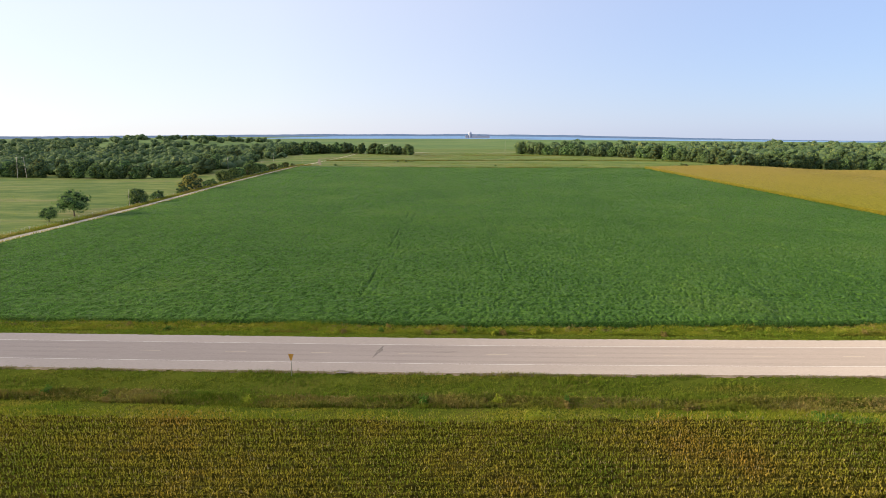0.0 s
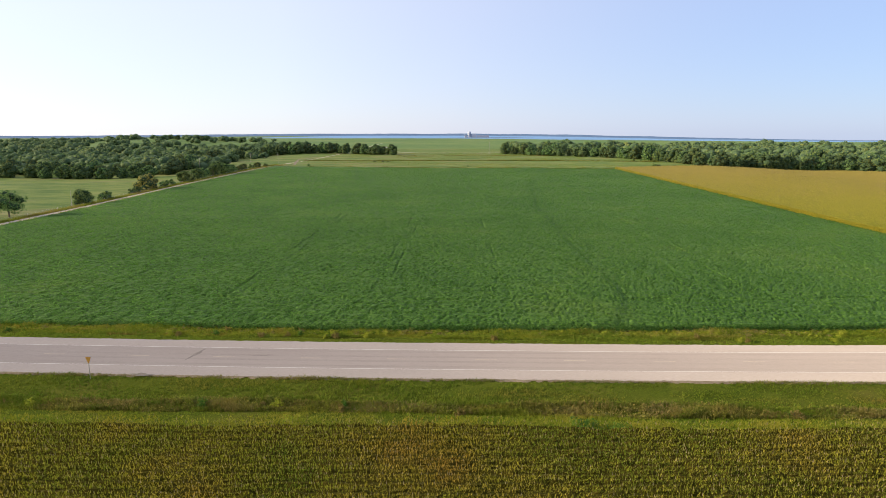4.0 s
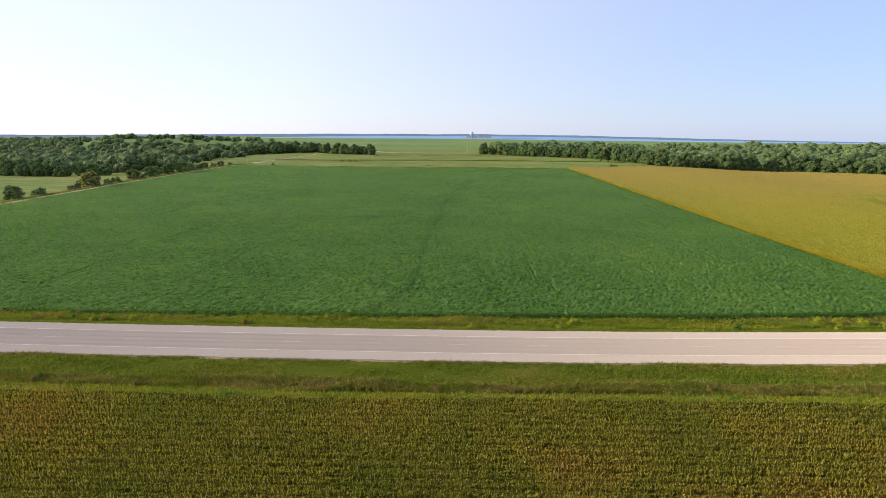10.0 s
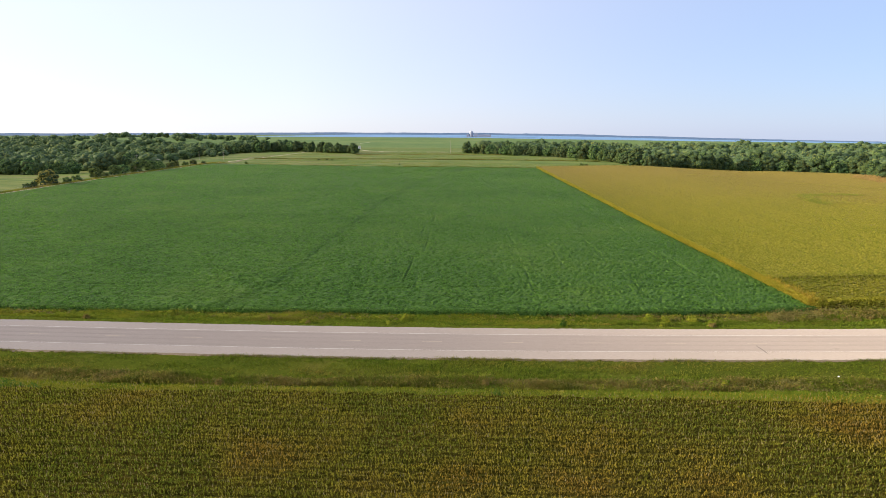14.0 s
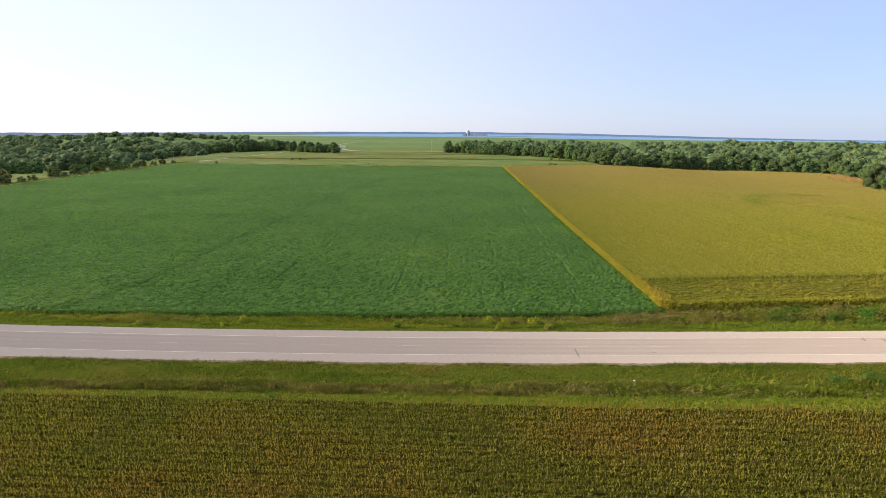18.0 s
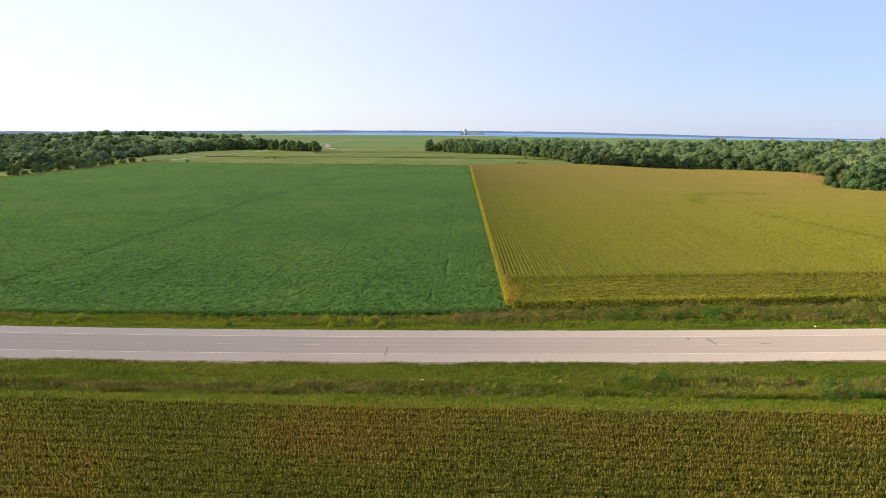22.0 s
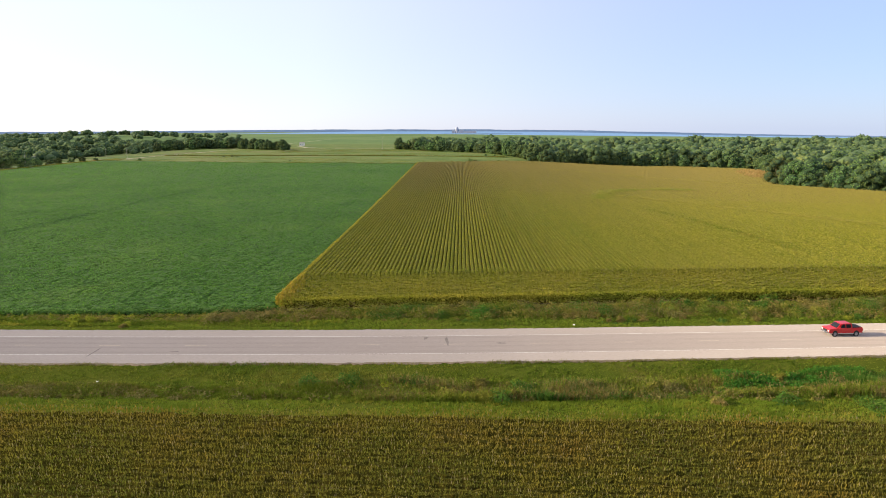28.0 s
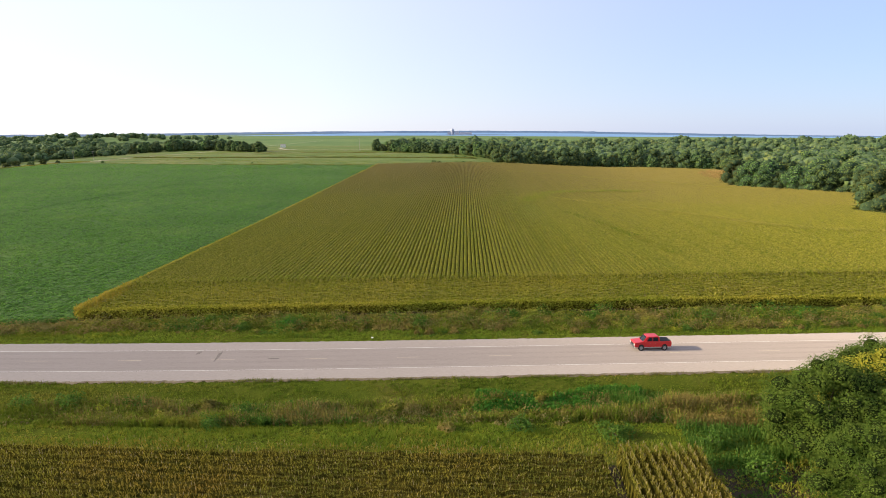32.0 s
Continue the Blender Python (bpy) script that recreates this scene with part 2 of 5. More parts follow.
M_CORN = leafy("ripening corn leaves", [(0.0, (0.075, 0.105, 0.006)), (0.4, (0.185, 0.215, 0.014)), (0.72, (0.315, 0.30, 0.028)), (1.0, (0.50, 0.41, 0.095))],
               [(0.38, (0.100, 0.190, 0.010)), (0.51, (0.27, 0.27, 0.018)), (0.60, (0.40, 0.27, 0.030)), (0.68, (0.46, 0.20, 0.036))], 0.06, 0.45, 0.3, ripen=("X", -20.0, 250.0, (0.170, 0.118, 0.034), 0.5))
M_CORN_FAR = leafy("golden corn leaves", [(0.0, (0.103, 0.100, 0.031)), (0.4, (0.188, 0.166, 0.050)), (0.75, (0.267, 0.223, 0.076)), (1.0, (0.323, 0.256, 0.103))],
                   [(0.36, (0.150, 0.151, 0.040)), (0.5, (0.235, 0.203, 0.062)), (0.64, (0.305, 0.233, 0.090))], 0.018, 0.55, 0.32)
M_CORN_ROW = leafy("yellow-green corn leaves", [(0.0, (0.085, 0.123, 0.012)), (0.4, (0.191, 0.229, 0.023)), (0.75, (0.298, 0.307, 0.037)), (1.0, (0.372, 0.335, 0.058))],
                   [(0.36, (0.138, 0.191, 0.017)), (0.5, (0.248, 0.260, 0.030)), (0.64, (0.338, 0.298, 0.048))], 0.02, 0.5, 0.36, ripen=("Y", 180.0, 430.0, (0.285, 0.228, 0.078), 0.72))
M_CORN_EDGE = leafy("yellowed corn leaves", [(0.0, (0.16, 0.18, 0.022)), (0.5, (0.32, 0.30, 0.036)), (1.0, (0.44, 0.35, 0.06))],
                    [(0.35, (0.24, 0.25, 0.025)), (0.65, (0.40, 0.33, 0.045))], 0.1, 0.4, 0.3)
M_CORN_GOLD = leafy("orange-yellow corn leaves", [(0.0, (0.18, 0.17, 0.02)), (0.5, (0.36, 0.29, 0.03)), (1.0, (0.44, 0.28, 0.05))],
                    [(0.35, (0.22, 0.22, 0.02)), (0.65, (0.40, 0.26, 0.04))], 0.4, 0.4, 0.3)
M_MOWN = leafy("fresh mown grass", [(0.0, (0.08, 0.14, 0.012)), (0.6, (0.16, 0.225, 0.022)), (1.0, (0.24, 0.27, 0.045))],
               [(0.38, (0.09, 0.155, 0.013)), (0.6, (0.18, 0.225, 0.024))], 0.1, 0.5, 0.3)
M_GRASS = leafy("verge grass blades", [(0.0, (0.065, 0.105, 0.008)), (0.6, (0.16, 0.19, 0.018)), (1.0, (0.30, 0.27, 0.06))],
                [(0.38, (0.06, 0.125, 0.01)), (0.5, (0.12, 0.17, 0.014)), (0.59, (0.20, 0.185, 0.03)), (0.68, (0.26, 0.17, 0.05))], 0.09, 0.6, 0.3, stretch=(0.35, 1.6, 1))
M_WEED = leafy("tall roadside weeds", [(0.0, (0.077, 0.121, 0.014)), (0.5, (0.176, 0.209, 0.028)), (0.8, (0.297, 0.275, 0.061)), (1.0, (0.308, 0.220, 0.088))],
               [(0.38, (0.088, 0.143, 0.017)), (0.48, (0.220, 0.242, 0.028)), (0.56, (0.297, 0.253, 0.055)), (0.64, (0.286, 0.187, 0.083))], 0.14, 0.55, 0.3)
M_OLIVE = leafy("dark olive ditch grass", [(0.0, (0.065, 0.081, 0.013)), (0.5, (0.137, 0.140, 0.026)), (0.85, (0.221, 0.196, 0.046)), (1.0, (0.273, 0.224, 0.078))],
               [(0.38, (0.065, 0.098, 0.013)), (0.5, (0.130, 0.133, 0.023)), (0.62, (0.208, 0.161, 0.046))], 0.25, 0.5, 0.25)
M_LUSH = leafy("lush green weeds", [(0.0, (0.035, 0.09, 0.013)), (0.6, (0.08, 0.165, 0.025)), (1.0, (0.15, 0.235, 0.042))],
               [(0.4, (0.04, 0.10, 0.014)), (0.6, (0.10, 0.17, 0.028))], 0.5, 0.4, 0.35)
M_EMERALD = leafy("vivid emerald weeds", [(0.0, (0.023, 0.106, 0.012)), (0.6, (0.060, 0.194, 0.025)), (1.0, (0.144, 0.269, 0.038))],
                  [(0.4, (0.030, 0.119, 0.015)), (0.6, (0.085, 0.200, 0.025))], 0.5, 0.4, 0.35)
M_DRY = leafy("dried corn", [(0.0, (0.28, 0.19, 0.07)), (0.6, (0.42, 0.28, 0.11)), (1.0, (0.50, 0.34, 0.15))], [(0.4, (0.30, 0.20, 0.08)), (0.6, (0.44, 0.29, 0.11))], 0.1, 0.4, 0.3)
M_YELLOW_GREEN = leafy("pale yellow-green corn leaves", [(0.0, (0.14, 0.19, 0.03)), (0.6, (0.26, 0.29, 0.05)), (1.0, (0.36, 0.35, 0.07))], [(0.4, (0.18, 0.24, 0.035)), (0.6, (0.29, 0.30, 0.055))], 0.1, 0.4, 0.34)
M_GOLD = leafy("goldenrod", [(0.0, (0.14, 0.20, 0.02)), (0.6, (0.26, 0.30, 0.03)), (1.0, (0.36, 0.33, 0.045))], [(0.4, (0.16, 0.23, 0.02)), (0.6, (0.28, 0.29, 0.03))], 0.6, 0.4, 0.35)
M_RUST = leafy("dry rust grass", [(0.0, (0.128, 0.109, 0.030)), (0.6, (0.212, 0.166, 0.050)), (1.0, (0.264, 0.209, 0.080))], [(0.4, (0.153, 0.123, 0.030)), (0.6, (0.221, 0.176, 0.050))], 0.5, 0.4, 0.3)
M_RUST_DARK = leafy("dry brown weeds", [(0.0, (0.110, 0.108, 0.029)), (0.6, (0.203, 0.180, 0.057)), (1.0, (0.286, 0.246, 0.097))], [(0.4, (0.132, 0.144, 0.034)), (0.6, (0.220, 0.192, 0.063))], 0.5, 0.4, 0.3)
M_LEAF = leafy("tree leaves", [(0.0, (0.047, 0.094, 0.034)), (0.5, (0.096, 0.152, 0.046)), (1.0, (0.177, 0.218, 0.060))],
               [(0.4, (0.056, 0.105, 0.037)), (0.6, (0.141, 0.181, 0.050))], 0.12, 0.4, 0.16, per_object=1.15)
# darker, bluer filler for far crowns: their inner shade put into the colour
M_CROWN_FAR = leafy("far crown filler with painted shade", [(0.0, (0.038, 0.074, 0.041)), (0.5, (0.070, 0.114, 0.057)), (1.0, (0.110, 0.154, 0.070))],
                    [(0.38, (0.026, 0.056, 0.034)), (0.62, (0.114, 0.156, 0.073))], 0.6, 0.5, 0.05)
# bluish greens: some haze over the far trees is put into the leaf colour
M_WOODS = leafy("woodland leaves", [(0.0, (0.055, 0.109, 0.045)), (0.5, (0.106, 0.163, 0.060)), (1.0, (0.174, 0.224, 0.075))],
                [(0.38, (0.055, 0.109, 0.048)), (0.52, (0.115, 0.172, 0.060)), (0.62, (0.210, 0.230, 0.077))], 0.045, 0.6, 0.2)
M_LEAF_NEAR = leafy("bright green leaves", [(0.0, (0.034, 0.072, 0.010)), (0.5, (0.072, 0.122, 0.018)), (1.0, (0.125, 0.168, 0.028))],
                    [(0.4, (0.045, 0.086, 0.012)), (0.6, (0.095, 0.132, 0.022))], 0.35, 0.45, 0.24)
# near-black crown filler: the shade between leaf sprays is its colour
M_CORE_DARK = surface("near crown filler with painted shade", [(0.35, (0.012, 0.022, 0.006)), (0.65, (0.028, 0.04, 0.011))], 0.8, [(0.3, (0.012, 0.02, 0.005)), (0.7, (0.03, 0.045, 0.012))], 4.0, bump_d=0.2, gloss=0.0)
M_LEAF_GOLD = leafy("yellowing leaves", [(0.0, (0.22, 0.24, 0.03)), (0.6, (0.38, 0.36, 0.04)), (1.0, (0.5, 0.44, 0.06))], [(0.4, (0.22, 0.26, 0.03)), (0.6, (0.4, 0.36, 0.04))], 0.5, 0.4, 0.35)
# paler corn painted as a sunlit terrace slope that isn't modelled
M_PALE = leafy("corn tops with painted slope light", [(0.0, (0.239, 0.237, 0.045)), (0.5, (0.340, 0.318, 0.068)), (1.0, (0.414, 0.356, 0.098))], [(0.4, (0.248, 0.266, 0.045)), (0.6, (0.359, 0.318, 0.075))], 0.1, 0.4, 0.35)
M_LEAF_BROWN = leafy("browning leaves", [(0.0, (0.154, 0.143, 0.039)), (0.6, (0.275, 0.234, 0.061)), (1.0, (0.330, 0.312, 0.083))], [(0.4, (0.143, 0.169, 0.039)), (0.6, (0.275, 0.234, 0.055))], 0.3, 0.4, 0.25)
M_BARK = surface("tree bark", [(0.35, (0.10, 0.075, 0.055)), (0.65, (0.18, 0.145, 0.115))], 1.5, [(0.3, (0.07, 0.055, 0.04)), (0.7, (0.2, 0.165, 0.13))], 9.0, bump_d=0.03)
M_POLE = surface("weathered grey wood", [(0.35, (0.30, 0.27, 0.23)), (0.65, (0.42, 0.39, 0.35))], 1.0, [(0.3, (0.26, 0.23, 0.2)), (0.7, (0.45, 0.42, 0.38))], 7.0, bump_d=0.01)
# dark bluish crown filler, painted as the shade inside a crown
M_CROWN_CORE = surface("crown filler with painted shade", [(0.35, (0.030, 0.057, 0.032)), (0.65, (0.053, 0.083, 0.043))], 0.8, [(0.3, (0.023, 0.046, 0.027)), (0.7, (0.064, 0.097, 0.049))], 4.0, bump_d=0.2, gloss=0.0)
M_ROW = leafy("corn row body", [(0.0, (0.172, 0.200, 0.021)), (1.0, (0.272, 0.260, 0.037))],
              [(0.38, (0.077, 0.098, 0.010)), (0.5, (0.216, 0.218, 0.030)), (0.62, (0.389, 0.343, 0.060))], 2.2, 0.65, 0.52, ripen=("Y", 180.0, 430.0, (0.285, 0.228, 0.078), 0.72))
M_RED = plain("red car paint", (0.46, 0.008, 0.014), 0.35, 0.0, 0.05, 2.0, 0.15)
M_BLACK = plain("black vinyl", (0.012, 0.012, 0.014), 0.85)
M_TYRE = plain("tyre rubber", (0.025, 0.025, 0.026), 0.85)
M_CHROME = plain("bright metal", (0.62, 0.62, 0.63), 0.25, 1.0, 0.05)
M_SILVER = plain("silver lower trim", (0.5, 0.49, 0.47), 0.4, 0.3, 0.05)
M_GLASS = plain("tinted car glass", (0.03, 0.04, 0.05), 0.06, 0.0, 0.05)
M_LAMP = plain("lamp lens", (0.75, 0.75, 0.72), 0.15, 0.0, 0.05)
M_TAIL = plain("red lamp lens", (0.45, 0.01, 0.01), 0.2, 0.0, 0.05)
M_SIGN = plain("faded orange-yellow sign face", (0.46, 0.23, 0.03), 0.55)
M_STEEL = plain("galvanised steel", (0.42, 0.42, 0.41), 0.5, 0.8)
M_WHITE = plain("white painted siding", (0.78, 0.77, 0.75), 0.6)
M_ROOF = plain("grey roofing", (0.25, 0.24, 0.24), 0.8)
# concrete tinted lilac-blue, with the distant haze put into the colour
M_CONCRETE = plain("pale hazy concrete", (0.34, 0.37, 0.46), 0.8, 0.0, 0.08, 0.1)
M_LITTER = plain("white litter", (0.82, 0.82, 0.8), 0.6)


# ---- the lie of the land ----
def ease(a, b, v):
    t = np.clip((np.asarray(v, float) - a) / (b - a), 0, 1)
    return t * t * (3 - 2 * t)


def land(x, y):
    """The height of the land without the road's ditches."""
    x, y = np.asarray(x, float), np.asarray(y, float)
    z = np.interp(y, [-300, 100, 200, 330, 450, 500, 750, 1100, 2040, 2120, 4900], [0, 0, 0.9, 2.9, 4.7, 5.2, 6.4, 9.5, 15.2, 13.5, 14])
    z = z - 6.2 * ease(200, 330, x) * ease(150, 350, y) * (1 - ease(600, 1000, y))
    z = z - 1.6 * ease(-130, -190, x) * ease(330, 400, y) * (1 - ease(700, 1000, y))
    z = z - (42 * ease(100, 2900, x) + 14 * ease(-600, -2900, x)) * ease(800, 2900, y)
    z = z + 10.5 * np.exp(-((x + 500) / 150) ** 2 - ((y - 1150) / 170) ** 2)
    return z


ROAD_X = [-5000, -140, -70, -30, 0, 30, 60, 90, 125, 156, 190, 220, 260, 400, 5000]
ROAD_Y = [300, 88.8, 85.5, 83.9, 82.7, 82.1, 81.7, 81.7, 82.9, 84.7, 87.3, 90.4, 94.9, 111, 640]


def road_y(x):
    """The road's centre line, rounded at the bends."""
    x = np.asarray(x, float)
    return sum(np.interp(x + d, ROAD_X, ROAD_Y) for d in (-16, -8, 0, 8, 16)) / 5


def ground(x, y):
    """The ground's height with the verges and ditches."""
    d = np.asarray(y, float) - road_y(x)
    return land(x, y) + np.interp(d, [-60, -30, -22, -18, -15, -12.5, -8, -6.9, 6.9, 8, 10.5, 13.5, 17, 22],
                                  [0, -0.1, -0.3, -0.7, -1.1, -0.9, -0.2, -0.14, -0.14, -0.2, -0.4, -0.45, -0.15, 0])


def near_front(x):
    """Where the near corn ends towards the road."""
    return np.interp(x, [-300, -40, 0, 30, 46, 77, 120, 163, 190, 205, 222, 246, 300], [62.6, 61.6, 60.4, 61.0, 60.0, 60.8, 60.8, 61.5, 62.5, 62.7, 63.4, 64.4, 68])


def far_front(x):
    """Where the fields beyond the road begin."""
    return np.interp(x, [-300, -70, -24, 0, 46, 87, 110, 135, 152, 165, 208, 250, 276, 330, 420], [104, 99.6, 98.0, 96.5, 96.2, 96.9, 97.6, 99.2, 101, 104, 109.5, 114.3, 117, 122.5, 132])


def crop_edge(y):
    """The line between the soybeans and the corn."""
    return np.interp(y, [90, 600], [159.85, 141.45])


def field_back(x):
    return np.interp(x, [-200, -120, -60, 0, 60, 147, 240, 330], [500, 492, 482, 470, 466, 461, 478, 482])


def track_x(y):
    return np.interp(y, [-300, 95, 180, 250, 350, 480, 560, 700, 900, 1300], [-124, -124, -123, -119, -118.5, -114, -109, -104, -104, -110])


# ---- mesh helpers ----
def mesh_of(name, verts, faces, mats, smooth=False, index=None):
    v = np.asarray(verts, np.float32).reshape(-1, 3)
    f = np.asarray(faces, np.int32)
    me = bpy.data.meshes.new(name)
    me.vertices.add(len(v))
    me.vertices.foreach_set("co", v.ravel())
    k = f.shape[1]
    me.loops.add(f.size)
    me.loops.foreach_set("vertex_index", f.ravel())
    me.polygons.add(len(f))
    me.polygons.foreach_set("loop_start", np.arange(0, f.size, k, dtype=np.int32))
    me.polygons.foreach_set("use_smooth", np.full(len(f), smooth))
    for m in (mats if isinstance(mats, (list, tuple)) else [mats]):
        me.materials.append(m)
    if index is not None:
        me.polygons.foreach_set("material_index", np.asarray(index, np.int32))
    me.update(calc_edges=True)
    return me


def thing(name, label, category, at=(0, 0, 0), group="", kind="", turn=0.0):
    ob = new(name)
    ob.matrix_world = pose(*at, 0, 0, turn)
    return tagged(ob, label, category, group, kind)


def put(name, me, parent=None, label="", at=None):
    ob = new(name, me)
    if at is not None:
        ob.matrix_basis = at if isinstance(at, Matrix) else Matrix.Translation(at)
    ob.parent = parent
    return tagged(ob, label)


def part(name, bm, material, parent, label="", smooth=False):
    """One bmesh as one mesh object under a thing or a part."""
    me = bpy.data.meshes.new(name)
    bm.to_mesh(me)
    bm.free()
    me.materials.append(material)
    if smooth:
        me.polygons.foreach_set("use_smooth", np.ones(len(me.polygons), bool))
    return put(name, me, parent, label)


def grid(xs, ys, zfun):
    X, Y = np.meshgrid(xs, ys)
    V = np.stack([X, Y, zfun(X, Y)], -1).reshape(-1, 3)
    nx, ny = len(xs), len(ys)
    i = (np.arange(ny - 1)[:, None] * nx + np.arange(nx - 1)[None, :]).ravel()
    return V, np.stack([i, i + 1, i + nx + 1, i + nx], -1)


def strip(xs, low, high, z, across=2):
    """A band along x between two lines, laid on the heights z(x, y)."""
    s = np.linspace(0, 1, across)
    X = np.repeat(np.asarray(xs, float)[None], across, 0)
    Y = low(X) + (high(X) - low(X)) * s[:, None]
    V = np.stack([X, Y, z(X, Y)], -1).reshape(-1, 3)
    n = len(xs)
    i = (np.arange(across - 1)[:, None] * n + np.arange(n - 1)[None, :]).ravel()
    return V, np.stack([i, i + 1, i + n + 1, i + n], -1)


def join(*pairs):
    V, F, n = [], [], 0
    for v, f in pairs:
        V.append(v)
        F.append(np.asarray(f) + n)
        n += len(v)
    return np.concatenate(V), np.concatenate(F)


def blades(P, azim, length, width, rise, droop):
    """Bent leaf blades of three triangles: P their feet, rise and droop the climb of the lower and the upper half in radians."""
    n = len(P)
    azim, length, width, rise, droop = (np.broadcast_to(np.asarray(a, float), (n,)) for a in (azim, length, width, rise, droop))
    way = np.stack([np.cos(azim), np.sin(azim), np.zeros(n)], -1)
    side = np.stack([-np.sin(azim), np.cos(azim), np.zeros(n)], -1) * (width / 2)[:, None]
    up = np.array([0, 0, 1.0])
    mid = P + (way * np.cos(rise)[:, None] + up * np.sin(rise)[:, None]) * (length * 0.55)[:, None]
    tip = mid + (way * np.cos(droop)[:, None] + up * np.sin(droop)[:, None]) * (length * 0.45)[:, None]
    V = np.stack([P - side * 0.6, P + side * 0.6, mid - side, mid + side, tip], 1).reshape(-1, 3)
    b = (np.arange(n) * 5)[:, None]
    T = np.concatenate([b + [0, 1, 3], b + [0, 3, 2], b + [2, 3, 4]], 1).reshape(-1, 3)
    return V, T


def clumps(P, normal, size, spread=0.7, flat=1.0):
    """Small leaf sprays: two crossed triangles pairs facing roughly along the normals."""
    n = len(P)
    nn = normal + rng.normal(0, spread, (n, 3))
    nn /= np.linalg.norm(nn, axis=1, keepdims=True) + 1e-9
    a = np.cross(nn, rng.normal(0, 1, (n, 3)))
    a /= np.linalg.norm(a, axis=1, keepdims=True) + 1e-9
    b = np.cross(nn, a)
    s = np.broadcast_to(np.asarray(size, float), (n,))[:, None]
    bend = nn * s * 0.25
    V = np.stack([P - a * s * 0.5, P - b * s * 0.45 * flat - bend, P + a * s * 0.5, P + b * s * 0.45 * flat - bend], 1).reshape(-1, 3)
    i = (np.arange(n) * 4)[:, None]
    T = np.concatenate([i + [0, 1, 2], i + [0, 2, 3]], 1).reshape(-1, 3)
    return V, T


def tube(pts, radii, sides=6):
    V, F = [], []
    pts = [Vector(p) for p in pts]
    for k, (p, r) in enumerate(zip(pts, radii)):
        d = (pts[min(k + 1, len(pts) - 1)] - pts[max(k - 1, 0)]).normalized()
        q = d.to_track_quat("Z", "Y")
        for j in range(sides):
            a = 2 * math.pi * j / sides
            V.append(p + q @ Vector((r * math.cos(a), r * math.sin(a), 0)))
    for k in range(len(pts) - 1):
        for j in range(sides):
            a, b = k * sides + j, k * sides + (j + 1) % sides
            F.append((a, b, b + sides, a + sides))
    return np.array(V), np.array(F)


# ---- the ground ----
gx = np.unique(np.concatenate([np.linspace(-5000, -700, 18), np.arange(-700, -160, 30), np.arange(-160, 420, 5), np.arange(420, 900, 30), np.linspace(900, 5000, 18)]))
gy = np.unique(np.concatenate([np.linspace(-2500, -100, 10), np.arange(-100, 50, 10), np.arange(50, 128, 1.0), np.arange(128, 520, 6), np.arange(520, 1200, 20), np.arange(1200, 2400, 60), np.linspace(2400, 4900, 16)]))
gv, gf = grid(gx, gy, ground)
mid = gv[gf].mean(1)
md = mid[:, 1] - road_y(mid[:, 0])
slot = np.where(mid[:, 1] > 930, 2, 0)
slot = np.where((mid[:, 0] > -120) & (mid[:, 0] < 420) & (mid[:, 1] > far_front(mid[:, 0])) & (mid[:, 1] < field_back(mid[:, 0])), 3, slot)
slot = np.where(mid[:, 1] < near_front(mid[:, 0]), 3, slot)
slot = np.where((mid[:, 1] >= near_front(mid[:, 0])) & (mid[:, 1] < far_front(mid[:, 0])), 1, slot)
tagged(put("ground", mesh_of("ground", gv, gf, [M_PASTURE, M_VERGE, M_FAR, M_SOIL], True, slot)),
       "rolling pasture land with grassy road verges, reaching the horizon", "ground", kind="structure")

# ---- the road ----
road_xs = np.unique(np.concatenate([np.linspace(-3000, -120, 30), np.arange(-120, 340, 4.0), np.linspace(340, 3000, 30)]))
base_z = lambda x, y: land(x, road_y(x))
road = tagged(put("road", mesh_of("road", *strip(road_xs, lambda x: road_y(x) - 3.9, lambda x: road_y(x) + 3.9, base_z, 5), M_ROAD)),
              "pale weathered two-lane highway with white edge lines", "road", kind="structure")
